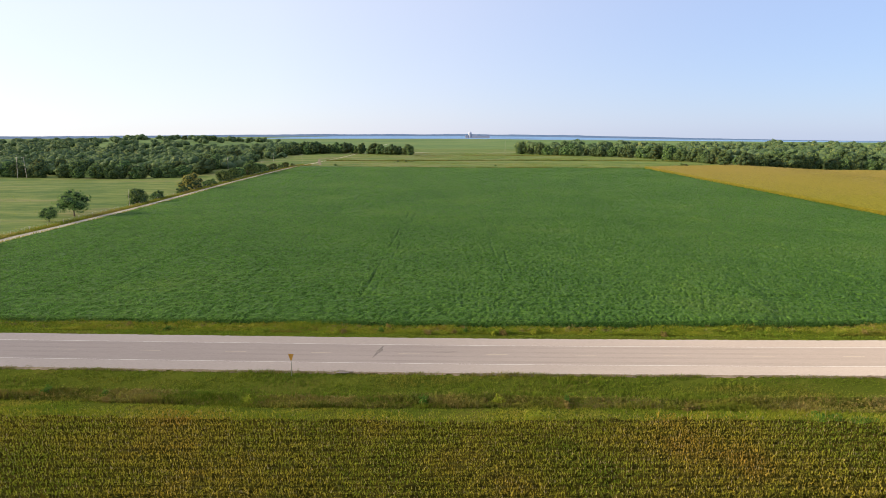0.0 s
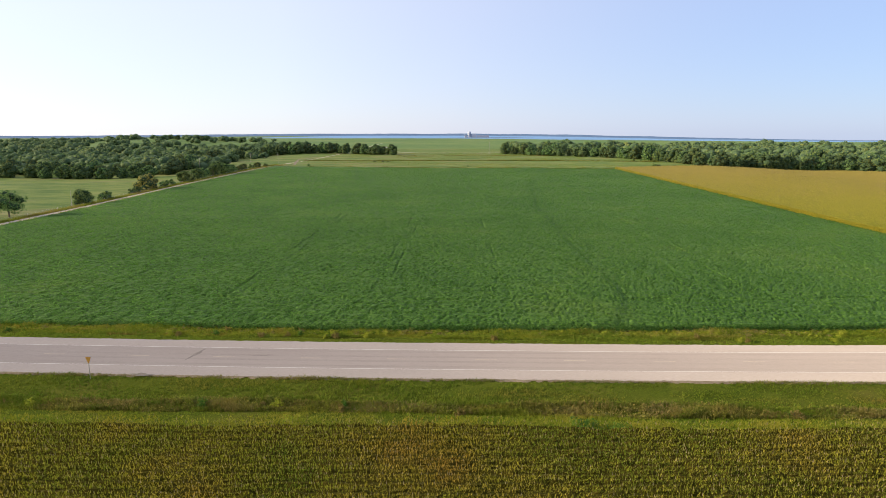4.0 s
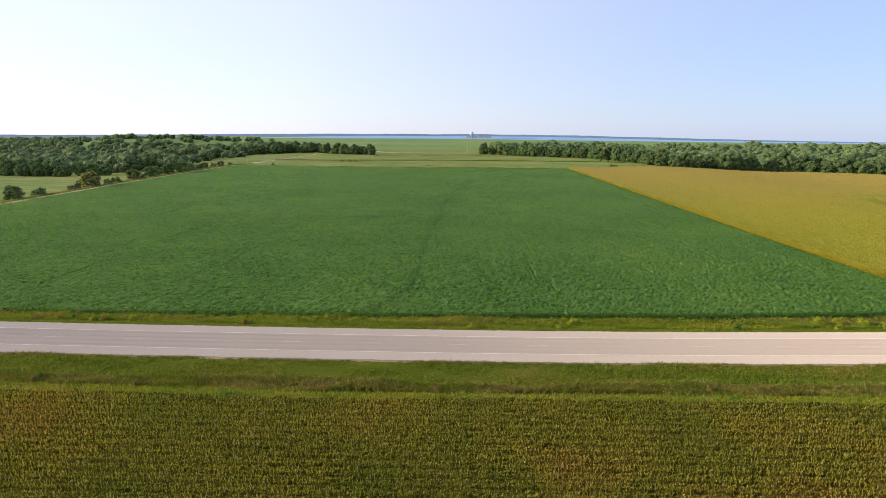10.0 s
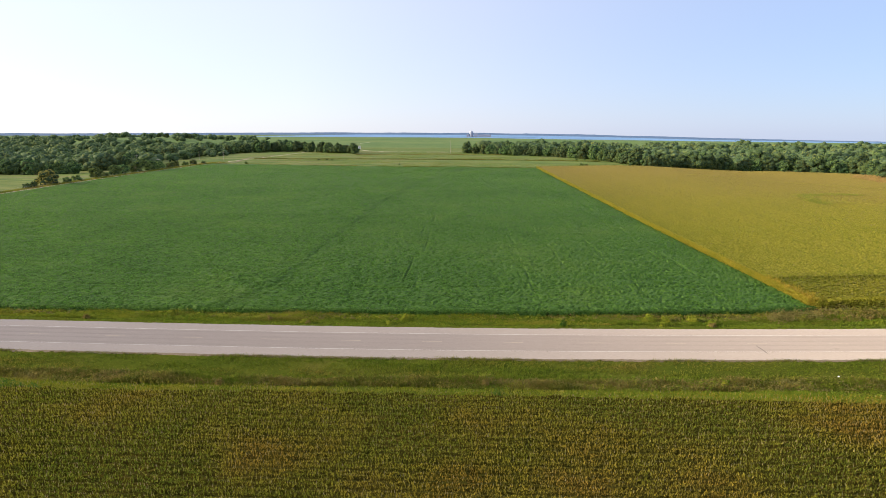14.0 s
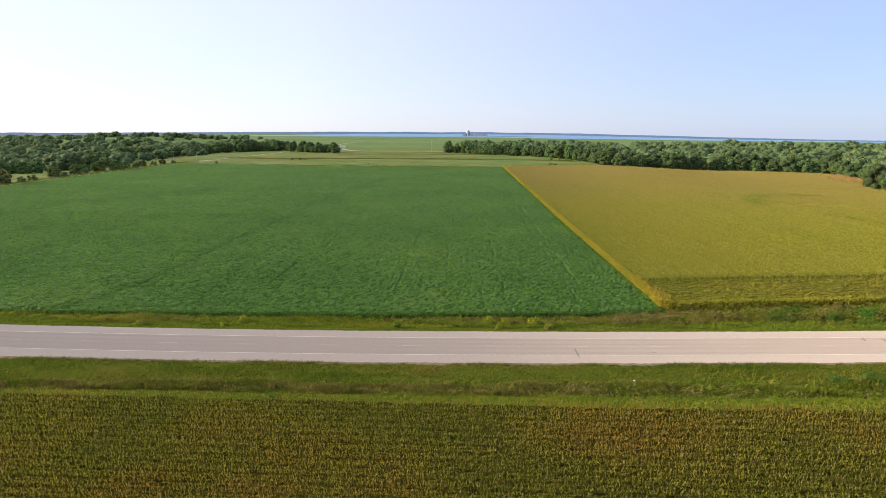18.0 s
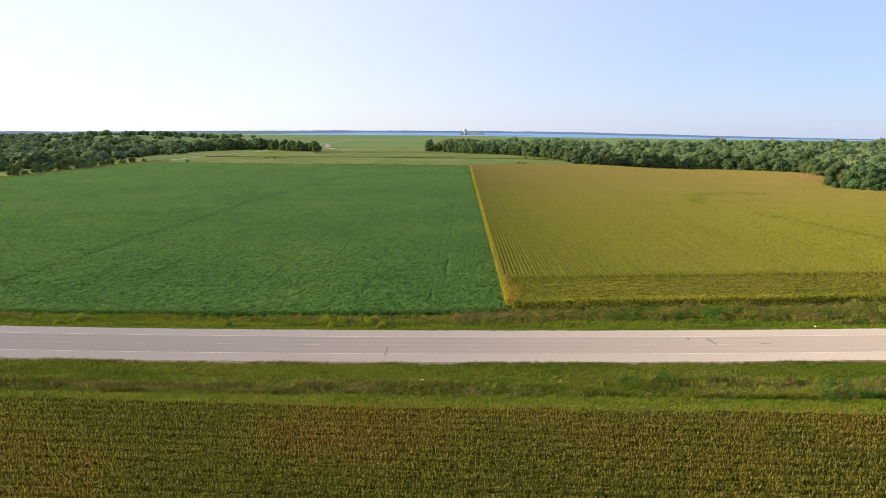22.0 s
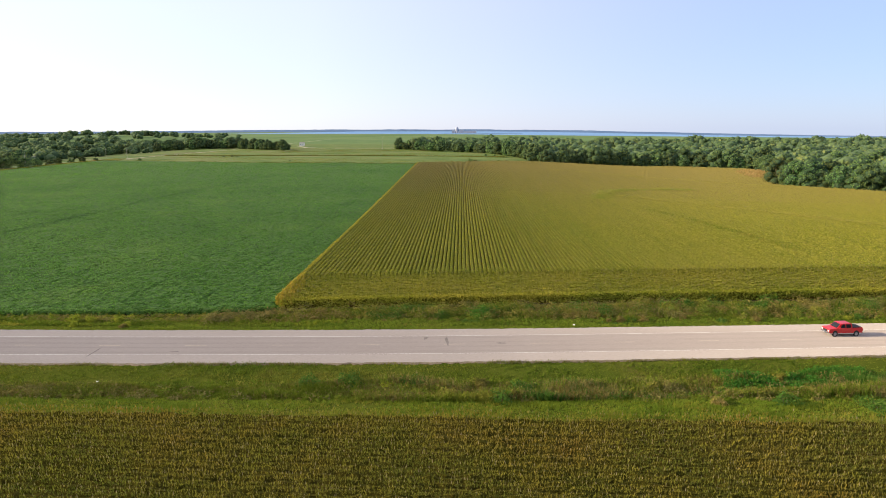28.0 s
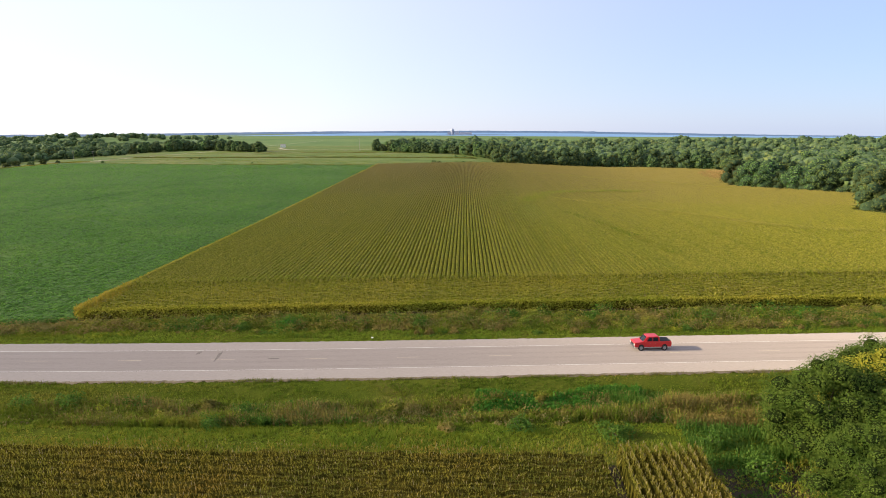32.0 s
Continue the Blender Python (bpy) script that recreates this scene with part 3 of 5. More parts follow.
for s, nm in ((-1, "near"), (1, "far")):
    lo, hi = (-6.9, -3.9) if s < 0 else (3.9, 6.9)
    wob = lambda x, s=s: 0.05 * np.sin(x * 0.5 + s) + 0.06 * np.sin(x * 2.3) * np.sin(x * 0.31) + 0.07 * np.sin(x * 5.1 + 2 * np.sin(x * 0.7)) * np.sin(x * 0.43)
    xs = np.unique(np.concatenate([np.linspace(-3000, -120, 30), np.arange(-120, 340, 0.3), np.linspace(340, 3000, 30)]))
    put("shoulder", mesh_of("shoulder", *strip(xs, lambda x: road_y(x) + lo + (wob(x) if s < 0 else 0), lambda x: road_y(x) + hi + (wob(x) if s > 0 else 0), base_z, 3), M_SHOULDER), road)
    rim = (lambda x: road_y(x) + lo + wob(x)) if s < 0 else (lambda x: road_y(x) + hi + wob(x))
    put("pavement_edge", mesh_of("pavement_edge", *strip(xs, (lambda x: rim(x) - 0.42 + 2.2 * wob(x + 3)) if s < 0 else rim, rim if s < 0 else (lambda x: rim(x) + 0.42 + 2.2 * wob(x + 3)),
        lambda x, y: base_z(x, y) - 0.004 - 0.36 * np.abs(y - rim(x)), 3), M_DIRT), road, "crumbling brown pavement edge")
    put("edge_line", mesh_of("edge_line", *strip(road_xs, lambda x: road_y(x) + 3.73 * s - 0.05, lambda x: road_y(x) + 3.73 * s + 0.05, lambda x, y: base_z(x, y) + 0.004), M_PAINT), road, "white painted edge line")
    for c in (0.9, 2.8):
        put("wheel_path", mesh_of("wheel_path", *strip(road_xs, lambda x: road_y(x) + c * s - 0.3, lambda x: road_y(x) + c * s + 0.3, lambda x, y: base_z(x, y) + 0.003), M_RUMBLE), road, "worn wheel path")
for k in range(-12, 30):
    x0 = 6.0 + 12.19 * k
    put("centre_dash", mesh_of("centre_dash", *strip(np.linspace(x0, x0 + 3.0, 3), lambda x: road_y(x) - 0.06, lambda x: road_y(x) + 0.06, lambda x, y: base_z(x, y) + 0.006), M_DASH), road, "faded centre dash")

# ---- the gravel track beside the beans ----
ty = np.concatenate([np.arange(95, 560, 6.0), np.arange(560, 1300, 25.0)])
tv, tf = strip(ty, lambda y: track_x(y) - 1.9 + 0.9 * ease(500, 580, y), lambda y: track_x(y) + 1.9 - 0.9 * ease(500, 580, y), lambda y, x: ground(x, y) + 0.05, 4)
tv = tv[:, [1, 0, 2]]
tagged(put("gravel_track", mesh_of("gravel_track", tv, tf[:, ::-1], M_GRAVEL)), "pale gravel farm track beside the soybean field", "track", kind="structure")

# ---- the lake and the far shore ----
lake_y = lambda x: np.interp(x, [-680, 100, 300, 900, 2500], [2100, 2000, 1820, 1620, 1500])
lv, lf = grid(np.linspace(-680, 4800, 40), np.linspace(0, 1, 16), lambda x, t: 0 * x)
lv[:, 1] = lake_y(lv[:, 0]) + (4400 - lake_y(lv[:, 0])) * lv[:, 1] ** 2
lv[:, 2] = land(lv[:, 0], lv[:, 1]) + np.interp(lv[:, 1] - lake_y(lv[:, 0]), [0, 40, 2400], [0.1, 1.6, 1.3])
tagged(put("lake", mesh_of("lake", lv, lf, M_WATER)), "blue lake far beyond the fields", "lake", kind="structure")
rv, rf = [], []
rx = np.arange(-4800, 4900, 25.0)
drop = 42 * ease(100, 2900, rx) + 14 * ease(-600, -2900, rx)
top = 28.5 - drop + 3.0 * np.array([noise.noise(Vector((x * 0.004, 0, 0))) for x in rx]) + 1.6 * np.array([noise.noise(Vector((x * 0.02, 5, 0))) for x in rx])
ry = 4500 - np.abs(rx) * 0.16
V = np.concatenate([np.stack([rx, ry - 150, 10 - drop], -1), np.stack([rx, ry, top], -1), np.stack([rx, ry + 200, 10 - drop], -1)])
n = len(rx)
i = np.concatenate([np.arange(n - 1), np.arange(n - 1) + n])
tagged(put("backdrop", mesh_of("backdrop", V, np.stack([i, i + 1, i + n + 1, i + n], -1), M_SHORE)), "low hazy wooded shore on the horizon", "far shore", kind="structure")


hv, hf = grid(np.linspace(20, 330, 24), np.linspace(2262, 2330, 7), lambda x, y: 15.05 + 1.6 * np.sin((x - 20) / 310 * np.pi) * np.sin((y - 2262) / 68 * np.pi))
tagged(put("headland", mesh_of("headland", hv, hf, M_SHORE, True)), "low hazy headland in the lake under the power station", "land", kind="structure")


# ---- soybeans ----
BEAN_LINES = [(-15.0, 112, -10.0, 320), (-12.8, 118, -8.0, 290), (12.0, 118, 14.6, 260), (14.4, 118, 16.8, 220), (-66, 112, -62, 420), (-64, 112, -60, 420), (-40, 118, -36, 340), (-90, 112, -86, 400),
              (38, 112, 37, 330), (85, 112, 82, 330), (87.4, 112, 84.4, 280), (110.8, 110, 108, 330), (120.8, 108, 116, 260), (145.2, 106, 139.4, 350), (147.6, 106, 141.6, 350), (132, 110, 127, 300)]


def bean_drop(x, y):
    """How far the canopy sinks in wheel tracks and along the low terrace."""
    d = np.zeros_like(x)
    for x0, y0, x1, y1 in BEAN_LINES:
        t = np.clip((y - y0) / (y1 - y0), 0, 1)
        gap = np.abs(x - (x0 + (x1 - x0) * t))
        d += (0.5 if x0 == -15.0 else 0.32) * np.exp(-(gap / 0.2) ** 2) * (y > y0) * (y < y1) * (0.5 + 0.5 * np.sin(y * 0.13 + x0))
    ridge = np.interp(y, [96, 104, 114, 130, 150, 200, 250, 324, 406, 480], [53, 57, 59.4, 60, 60, 60.4, 62, 69, 85, 100]) + 0.3 * np.sin(y * 0.07)
    d += 0.18 * np.exp(-((x - ridge) / 0.5) ** 2) * (0.7 + 0.3 * np.sin(y * 0.23))
    d -= 0.42 * (1 - ease(-2.6, 2.2, x - ridge)) * ease(-34, -2, x - ridge) * (0.85 + 0.15 * np.sin(y * 0.17))
    d += 0.45 * np.exp(-((y - far_front(x) - 15.5 - 0.8 * np.sin(x * 0.2)) / 0.35) ** 2) * (np.sin(x * 0.33) > -0.2)
    return d


def bean_top(x, y):
    row = 0.022 * np.cos(2 * np.pi * x / 0.76) * (1 - ease(108, 160, y))
    head = ease(0, 1, (y - far_front(x) - 15) / 2)
    row = row * head + (1 - head) * 0.05 * np.cos(2 * np.pi * (y - far_front(x)) / 0.76)
    edge = ease(0, 0.8, y - far_front(x) + 0.3) * ease(0, 0.3, crop_edge(y) + 0.2 - x) * ease(0, 1, x - track_x(y) - 3.4) * ease(0, 1.5, field_back(x) - y)
    return ground(x, y) + (0.72 + row - bean_drop(x, y)) * edge


beans = thing("soybean_field", "dense dark-green soybean field with faint wheel tracks", "crop field", kind="stuff")
pieces = []
for y0, y1, dx, dy in ((95, 215, 0.44, 0.6), (214.6, 320, 0.8, 1.2), (319, 500, 1.6, 2.4)):
    xs, ys = np.arange(-122, 162, dx), np.arange(y0, y1 + dy, dy)
    v, f = grid(xs, ys, bean_top)
    thin = np.interp(v[:, 1], [95, 200, 500], [0.20, 0.12, 0.08])       # gaps between the plants
    v[:, 2] += rng.normal(0, 0.042, len(v)) - np.interp(v[:, 1], [95, 200, 500], [0.26, 0.22, 0.2]) * (rng.uniform(0, 1, len(v)) < thin)
    v[:, :2] += rng.normal(0, 0.12 * dx, (len(v), 2))
    c = v[f].mean(1)
    keep = (c[:, 1] > far_front(c[:, 0])) & (c[:, 0] < crop_edge(c[:, 1]) + 0.3) & (c[:, 0] > track_x(c[:, 1]) + 3.2) & (c[:, 1] < field_back(c[:, 0])) & (c[:, 1] < y1) & (c[:, 1] > y0)
    f = f[keep]
    used, inv = np.unique(f, return_inverse=True)
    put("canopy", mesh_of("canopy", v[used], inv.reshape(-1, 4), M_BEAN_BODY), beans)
npt = 290000
x = rng.uniform(-118, 160, npt)
y = 1 / rng.uniform(1 / 470, 1 / 95.5, npt)
ok = (y > far_front(x) + 0.2) & (x < crop_edge(y) + 0.1) & (bean_drop(x, y) < 0.14) & (x > track_x(y) + 4) & (y < field_back(x) - 2)
x, y = x[ok], y[ok]
P = np.stack([x, y, bean_top(x, y) + rng.uniform(-0.02, 0.14, len(x))], -1)
put("leaves", mesh_of("leaves", *clumps(P, np.array([0, 0, 1.0]), rng.uniform(0.18, 0.38, len(x)) * (0.16 + 0.50 * y / 100), 0.9), M_BEAN), beans)

x = rng.uniform(-75, 160, 26000)
y = far_front(x) + rng.normal(0.15, 0.35, len(x))
P = np.stack([x, y, ground(x, y) + rng.uniform(0.05, 0.8, len(x))], -1)
put("front_leaves", mesh_of("front_leaves", *clumps(P, np.array([0, -0.5, 0.6]), rng.uniform(0.14, 0.3, len(x)), 0.7), M_BEAN), beans)


# ---- corn ----
def spikes(P, azim, length, width, rise):
    """Single-triangle grass blades."""
    n = len(P)
    way = np.stack([np.cos(azim) * np.cos(rise), np.sin(azim) * np.cos(rise), np.sin(rise)], -1) * length[:, None]
    side = np.stack([-np.sin(azim), np.cos(azim), np.zeros(n)], -1) * (width / 2)[:, None]
    return np.stack([P - side, P + side, P + way], 1).reshape(-1, 3), np.arange(3 * n).reshape(-1, 3)


def corn(P, height, leaves=7, fat=1.0, broad=1.0, rise=1.05, droop=-0.3):
    """The arching leaves of corn plants at P."""
    n = len(P)
    h = height * rng.uniform(0.86, 1.1, n)
    first = rng.uniform(0, np.pi, n)
    out = []
    for k in range(leaves):
        s = 0.3 + 0.58 * k / (leaves - 1) if leaves > 1 else 0.75
        foot = P + np.stack([0 * h, 0 * h, h * s], -1)
        out.append(blades(foot, first + np.pi * k + rng.normal(0, 0.4, n), fat * (0.72 - 0.22 * s) * rng.uniform(0.7, 1.2, n), broad * fat * 0.085 * rng.uniform(0.8, 1.3, n),
                          rng.normal(rise, 0.2, n), rng.normal(droop, 0.5, n)))
    return join(*out)


def tassels(P, height, fat=1.0):
    """The pale tassels over the plants: three leaning spikes each."""
    n = len(P)
    top = P + np.stack([np.zeros(n), np.zeros(n), height * rng.uniform(0.86, 1.08, n)], -1)
    return join(*[blades(top, rng.uniform(0, 6.28, n), 0.34 * fat * rng.uniform(0.7, 1.3, n), 0.06 * fat, rng.normal(1.2, 0.2, n), rng.normal(0.7, 0.4, n)) for k in range(2)])


def rows_of(x0, x1, y0, y1, gap, step, along_x=True):
    """Jittered feet on rows that run along x, or along y."""
    if along_x:
        a, b = np.arange(x0, x1, step), np.arange(y0, y1, gap)
        X, Y = np.meshgrid(a, b)
    else:
        a, b = np.arange(y0, y1, step), np.arange(x0, x1, gap)
        Y, X = np.meshgrid(a, b)
    X, Y = X.ravel(), Y.ravel()
    return X + rng.normal(0, 0.05 if not along_x else step * 0.3, len(X)), Y + rng.normal(0, 0.05 if along_x else step * 0.3, len(Y))


near_corn = thing("near_corn_field", "ripening green and yellow corn rows along the highway verge", "crop field", kind="stuff")
def row_cores(rows):
    """Filler bodies inside rows along x: for each row its places, its feet and its height."""
    out = []
    for xs, ys, z0, top in rows:
        n = len(xs)
        w = rng.normal(0, 0.05, (4, n))
        h = top + rng.normal(0, 0.12, n)
        V = np.concatenate([np.stack([xs, ys - 0.24 + w[0], z0], -1), np.stack([xs, ys - 0.15 + w[1], z0 + h], -1), np.stack([xs, ys + 0.15 + w[2], z0 + h], -1), np.stack([xs, ys + 0.24 + w[3], z0], -1)])
        i = (np.arange(3)[:, None] * n + np.arange(n - 1)[None]).ravel()
        out.append((V, np.stack([i, i + 1, i + n + 1, i + n], -1)))
    return join(*out)


x, y = rows_of(-62, 247, 35, 67, 0.76, 0.19)
pair = np.round((y - 35) / 0.76) % 2
ok = (y < near_front(x) + rng.normal(0, 0.45, len(x))) & (x < 236.2 + 1.6 * ease(60, 62.5, y))
x, y, pair = x[ok], y[ok], pair[ok]
P = np.stack([x, y, ground(x, y) - 0.1 * pair], -1)
# a short block at the end of the rows, planted across them
u, w = rows_of(237.1, 244.4, 36, 66, 0.76, 0.11, False)
u = u + rng.normal(0, 0.1, len(u))
ok = (w < near_front(u) + 0.6 + rng.normal(0, 0.15, len(u))) & (u < 244.2 + 0.4 * np.sin(w * 0.5))
P = np.concatenate([P, np.stack([u[ok], w[ok], ground(u[ok], w[ok])], -1)])
put("plants", mesh_of("plants", *corn(P, 2.05, 1, 0.42, 1.2, 1.0, -0.3), M_CORN), near_corn)
n = len(P)
ups = [spikes(P + np.stack([rng.normal(0, 0.05, n), rng.normal(0, 0.035, n), rng.uniform(1.55, 1.95, n)], -1), rng.uniform(0, 6.28, n), rng.uniform(0.16, 0.34, n), rng.uniform(0.06, 0.11, n), rng.normal(1.05, 0.3, n)) for k in range(5)]
put("upper_leaves", mesh_of("upper_leaves", *join(*ups), M_CORN), near_corn)
rows = []
for k, y0 in enumerate(np.arange(35, 67, 0.76)):
    xs = np.arange(-62, 246, 0.7)
    xs = xs[(near_front(xs) > y0 - 0.3) & (xs < 236)]
    for run in np.split(xs, np.nonzero(np.diff(xs) > 1)[0] + 1):
        if len(run) > 2:
            rows.append((run, np.full(len(run), y0), ground(run, y0), 0.3 + 1.15 * ease(-0.3, 0.7, near_front(run) - y0)))
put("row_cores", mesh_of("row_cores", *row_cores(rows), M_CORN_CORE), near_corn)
rows = []
for x0 in np.arange(237.1, 244.2, 0.76):
    ys = np.arange(36, float(near_front(x0)) + 0.4, 0.7)
    rows.append((ys, np.full(len(ys), x0), ground(x0, ys), 1.6))
bv, bf = row_cores(rows)
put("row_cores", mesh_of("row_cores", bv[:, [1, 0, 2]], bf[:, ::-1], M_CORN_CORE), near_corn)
some = rng.uniform(0, 1, len(P)) < 0.3 + 0.4 * (P[:, 0] > 237)
put("tassels", mesh_of("tassels", *spikes(P[some] + [0, 0, 1.95], rng.uniform(0, 6.28, some.sum()), rng.uniform(0.2, 0.38, some.sum()), np.full(some.sum(), 0.07), rng.normal(1.3, 0.15, some.sum())), M_TASSEL), near_corn)
rows = []
for y0 in np.arange(-80, 35, 0.76):
    xs = np.arange(-100, 246, 6.0)
    rows.append((xs, y0 + rng.normal(0, 0.04, len(xs)), ground(xs, y0), 1.6))
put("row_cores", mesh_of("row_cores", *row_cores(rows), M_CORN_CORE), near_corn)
n = 25000
x, y = rng.uniform(-100, 246, n), np.round(rng.uniform(-80, 35, n) / 0.76) * 0.76 - 0.2
P = np.stack([x, y + rng.normal(0, 0.06, n), ground(x, y) + rng.uniform(1.4, 1.9, n)], -1)
put("upper_leaves", mesh_of("upper_leaves", *spikes(P, rng.uniform(0, 6.28, n), rng.uniform(0.4, 0.8, n), rng.uniform(0.12, 0.24, n), rng.normal(0.7, 0.35, n)), M_CORN), near_corn)

far_corn = thing("far_corn_field", "tall yellowing corn field in straight rows beside soybeans", "crop field", kind="stuff")


def corn_back(x):
    """The field's back edge along the pasture and the woods."""
    return np.interp(x, [140, 147, 236, 300, 345, 395, 440], [459, 459, 490, 512, 518, 492, 470])


def corn_side(y):
    """The field's far side along the woods."""
    return np.interp(y, [100, 200, 236, 252, 300, 335, 345, 362, 372, 380, 400, 440, 520], [430, 390, 364, 360, 398, 404, 394, 372, 360, 362, 378, 390, 396])


x, y = rows_of(158, 400, 102, 150, 0.76, 0.36)
ok = (y > far_front(x) + rng.normal(0, 0.25, len(x))) & (y < far_front(x) + 19) & (x > crop_edge(y) + 0.3) & (x < 420)
x, y = x[ok], y[ok]
P = np.stack([x, y, ground(x, y) - 0.05], -1)
put("headland_plants", mesh_of("headland_plants", *corn(P, 2.3, 5, 0.72, 1.3, 1.15, -0.1), M_CORN_HEAD), far_corn)
for first, last, body in ((1, 2, M_CORN_CORE), (2, 24, M_ROW)):
    rows = []
    for k in range(first, last):
        xs = np.arange(160.5, 420, 0.9)
        ys = far_front(xs) + 0.1 + 0.76 * k
        ok = xs > crop_edge(ys) + 0.6
        rows.append((xs[ok], ys[ok], ground(xs[ok], ys[ok]), 1.4))
    put("headland_cores", mesh_of("headland_cores", *row_cores(rows), body), far_corn)
x = rng.uniform(160, 400, 30000)
y = far_front(x) + rng.normal(0.3, 0.4, len(x))
put("front_leaves", mesh_of("front_leaves", *clumps(np.stack([x, y, ground(x, y) + 2.0 * rng.uniform(0.05, 1, len(x)) ** 0.7], -1), np.array([0, -0.4, 0.6]), rng.uniform(0.16, 0.34, len(x)), 0.8), M_CORN_HEAD), far_corn)
some = rng.uniform(0, 1, len(P)) < 0.5
put("headland_tassels", mesh_of("headland_tassels", *tassels(P[some], 2.1, 0.8), M_TASSEL), far_corn)

x = rng.uniform(159, 400, 5000)
y = far_front(x) + rng.uniform(16.6, 19.2, len(x))
ok = x > crop_edge(y) + 0.3
x, y = x[ok], y[ok]
put("turn_row_plants", mesh_of("turn_row_plants", *corn(np.stack([x, y, ground(x, y) + 0.1], -1), 2.2, 4, 0.8, 1.3), M_CORN_ROW), far_corn)

ROW = 0.85
leaf_runs, tassel_runs = [], []
for lo, hi, step, fat, nl, crest in ((100, 175, 0.5, 0.74, 2, 0.10), (175, 270, 1.1, 0.95, 2, 0.22), (270, 520, 3.0, 1.25, 2, 0.4)):
    u, y = rows_of(0.45, 270, lo, hi, ROW, step, False)
    x = crop_edge(y) + u
    ok = (y > far_front(x) + 16.4) & (x > crop_edge(y) + 0.3) & (y < corn_back(x)) & (x < corn_side(y) + 1)
    x, y = x[ok], y[ok]
    P = np.stack([x + rng.normal(0, 0.05, len(x)), y, ground(x, y) + 0.5], -1)
    leaf_runs.append(corn(P, 1.72, nl, fat, 1.5, 1.2, 0.1))
    some = rng.uniform(0, 1, len(P)) < crest
    tassel_runs.append(tassels(P[some], 1.72, fat * 1.1))
put("row_plants", mesh_of("row_plants", *join(*leaf_runs[:2]), M_CORN_ROW), far_corn)
put("back_row_plants", mesh_of("back_row_plants", *leaf_runs[2], M_CORN_FAR), far_corn)
put("row_tassels", mesh_of("row_tassels", *join(*tassel_runs), M_TASSEL), far_corn)
rv = []
row_y = np.concatenate([np.arange(100, 200, 0.9), np.arange(200, 300, 2.0), np.arange(300, 522, 4.4)])
for k, u0 in enumerate(np.arange(0.45, 270, ROW)):
    y0 = float(far_front(crop_edge(115) + u0)) + 16.4
    ys = np.concatenate([[y0, y0 + 0.35], row_y[row_y > y0 + 0.8]])
    xx = crop_edge(ys) + u0
    ok = (ys < corn_back(xx)) & (xx < corn_side(ys))
    run = np.split(np.arange(len(ys)), np.where(np.diff(ok.astype(int)) != 0)[0] + 1)
    for r in run:
        if not ok[r[0]] or len(r) < 2:
            continue
        yy, x0, z0 = ys[r], xx[r], ground(xx[r], ys[r])
        h = 2.0 + rng.normal(0, 0.05, len(r))
        rim = np.where((np.arange(len(r)) == 0) & (r[0] == 0), 1.0, 1.64)      # the row's near end slopes down
        h = np.where(rim < 1.5, 1.25, h)
        w = rng.normal(0, 0.035, (4, len(r)))
        V = np.concatenate([np.stack([x0 - 0.39 + w[0], yy, z0 + (rim if k else 0.2)], -1), np.stack([x0 - 0.2 + w[1], yy, z0 + h], -1), np.stack([x0 + 0.2 + w[2], yy, z0 + h - 0.04], -1), np.stack([x0 + 0.39 + w[3], yy, z0 + rim], -1)])
        m = len(r)
        i = (np.arange(3)[:, None] * m + np.arange(m - 1)[None]).ravel()
        rv.append((V, np.stack([i, i + 1, i + m + 1, i + m], -1)))
put("row_bodies", mesh_of("row_bodies", *join(*rv), M_ROW), far_corn)
x = rng.uniform(352, 396, 3000)
y = rng.uniform(374, 470, 3000)
ok = x > 392 - 26 * np.sin((y - 374) / 96 * np.pi) ** 0.5 - rng.uniform(0, 6, 3000)
x, y = x[ok], y[ok]
ok = (x < corn_side(y) - 1) & (y < corn_back(x) - 1)
x, y = x[ok], y[ok]
put("dry_plants", mesh_of("dry_plants", *tassels(np.stack([x, y, ground(x, y)], -1), 2.4, 3.2), M_DRY), far_corn, "orange-tan dried corn beside the woods")
def waver(points, n, spread):
    """Feet scattered along a bent line."""
    t = rng.uniform(0, len(points) - 1, n)
    px, py = np.array(points, float).T
    return np.interp(t, np.arange(len(px)), px) + rng.normal(0, spread, n), np.interp(t, np.arange(len(py)), py) + rng.normal(0, spread, n)


x, y = waver([(251, 222), (258, 198), (262.5, 178), (264.5, 164.5), (267, 150)], 460, 0.8)
put("green_strip", mesh_of("green_strip", *corn(np.stack([x, y, ground(x, y) + 0.35], -1), 2.0, 3, 1.3, 1.4), M_GRASS), far_corn)
# a curved band of paler, yellower green plants
x, y = waver([(240, 250), (244, 266), (250, 285), (262, 300), (284, 318), (300, 326)], 2600, 2.4)
put("light_patch", mesh_of("light_patch", *corn(np.stack([x, y, ground(x, y) + 0.6], -1), 1.9, 2, 1.1, 1.5), M_YELLOW_GREEN), far_corn, "paler yellow-green corn in a curved band")
# terrace slopes that catch the sun, drawn as bands of paler corn
for line, n in (([(240, 276), (263, 258), (283, 237.5), (295.5, 221), (303, 207), (311, 196), (332, 187), (352, 182), (380, 178)], 3600),
                ([(236, 404), (262, 402), (288.7, 397), (311, 391), (327.6, 381), (342, 365), (356, 352), (385, 342)], 2200)):
    x, y = waver(line, n, 1.5)
    put("pale_line", mesh_of("pale_line", *corn(np.stack([x, y, ground(x, y) + 0.55], -1), 1.9, 2, 1.0, 1.5), M_PALE), far_corn, "corn along a field terrace, its sunlit slope put into a paler colour")
y = 1 / rng.uniform(1 / 458, 1 / 104, 9000)
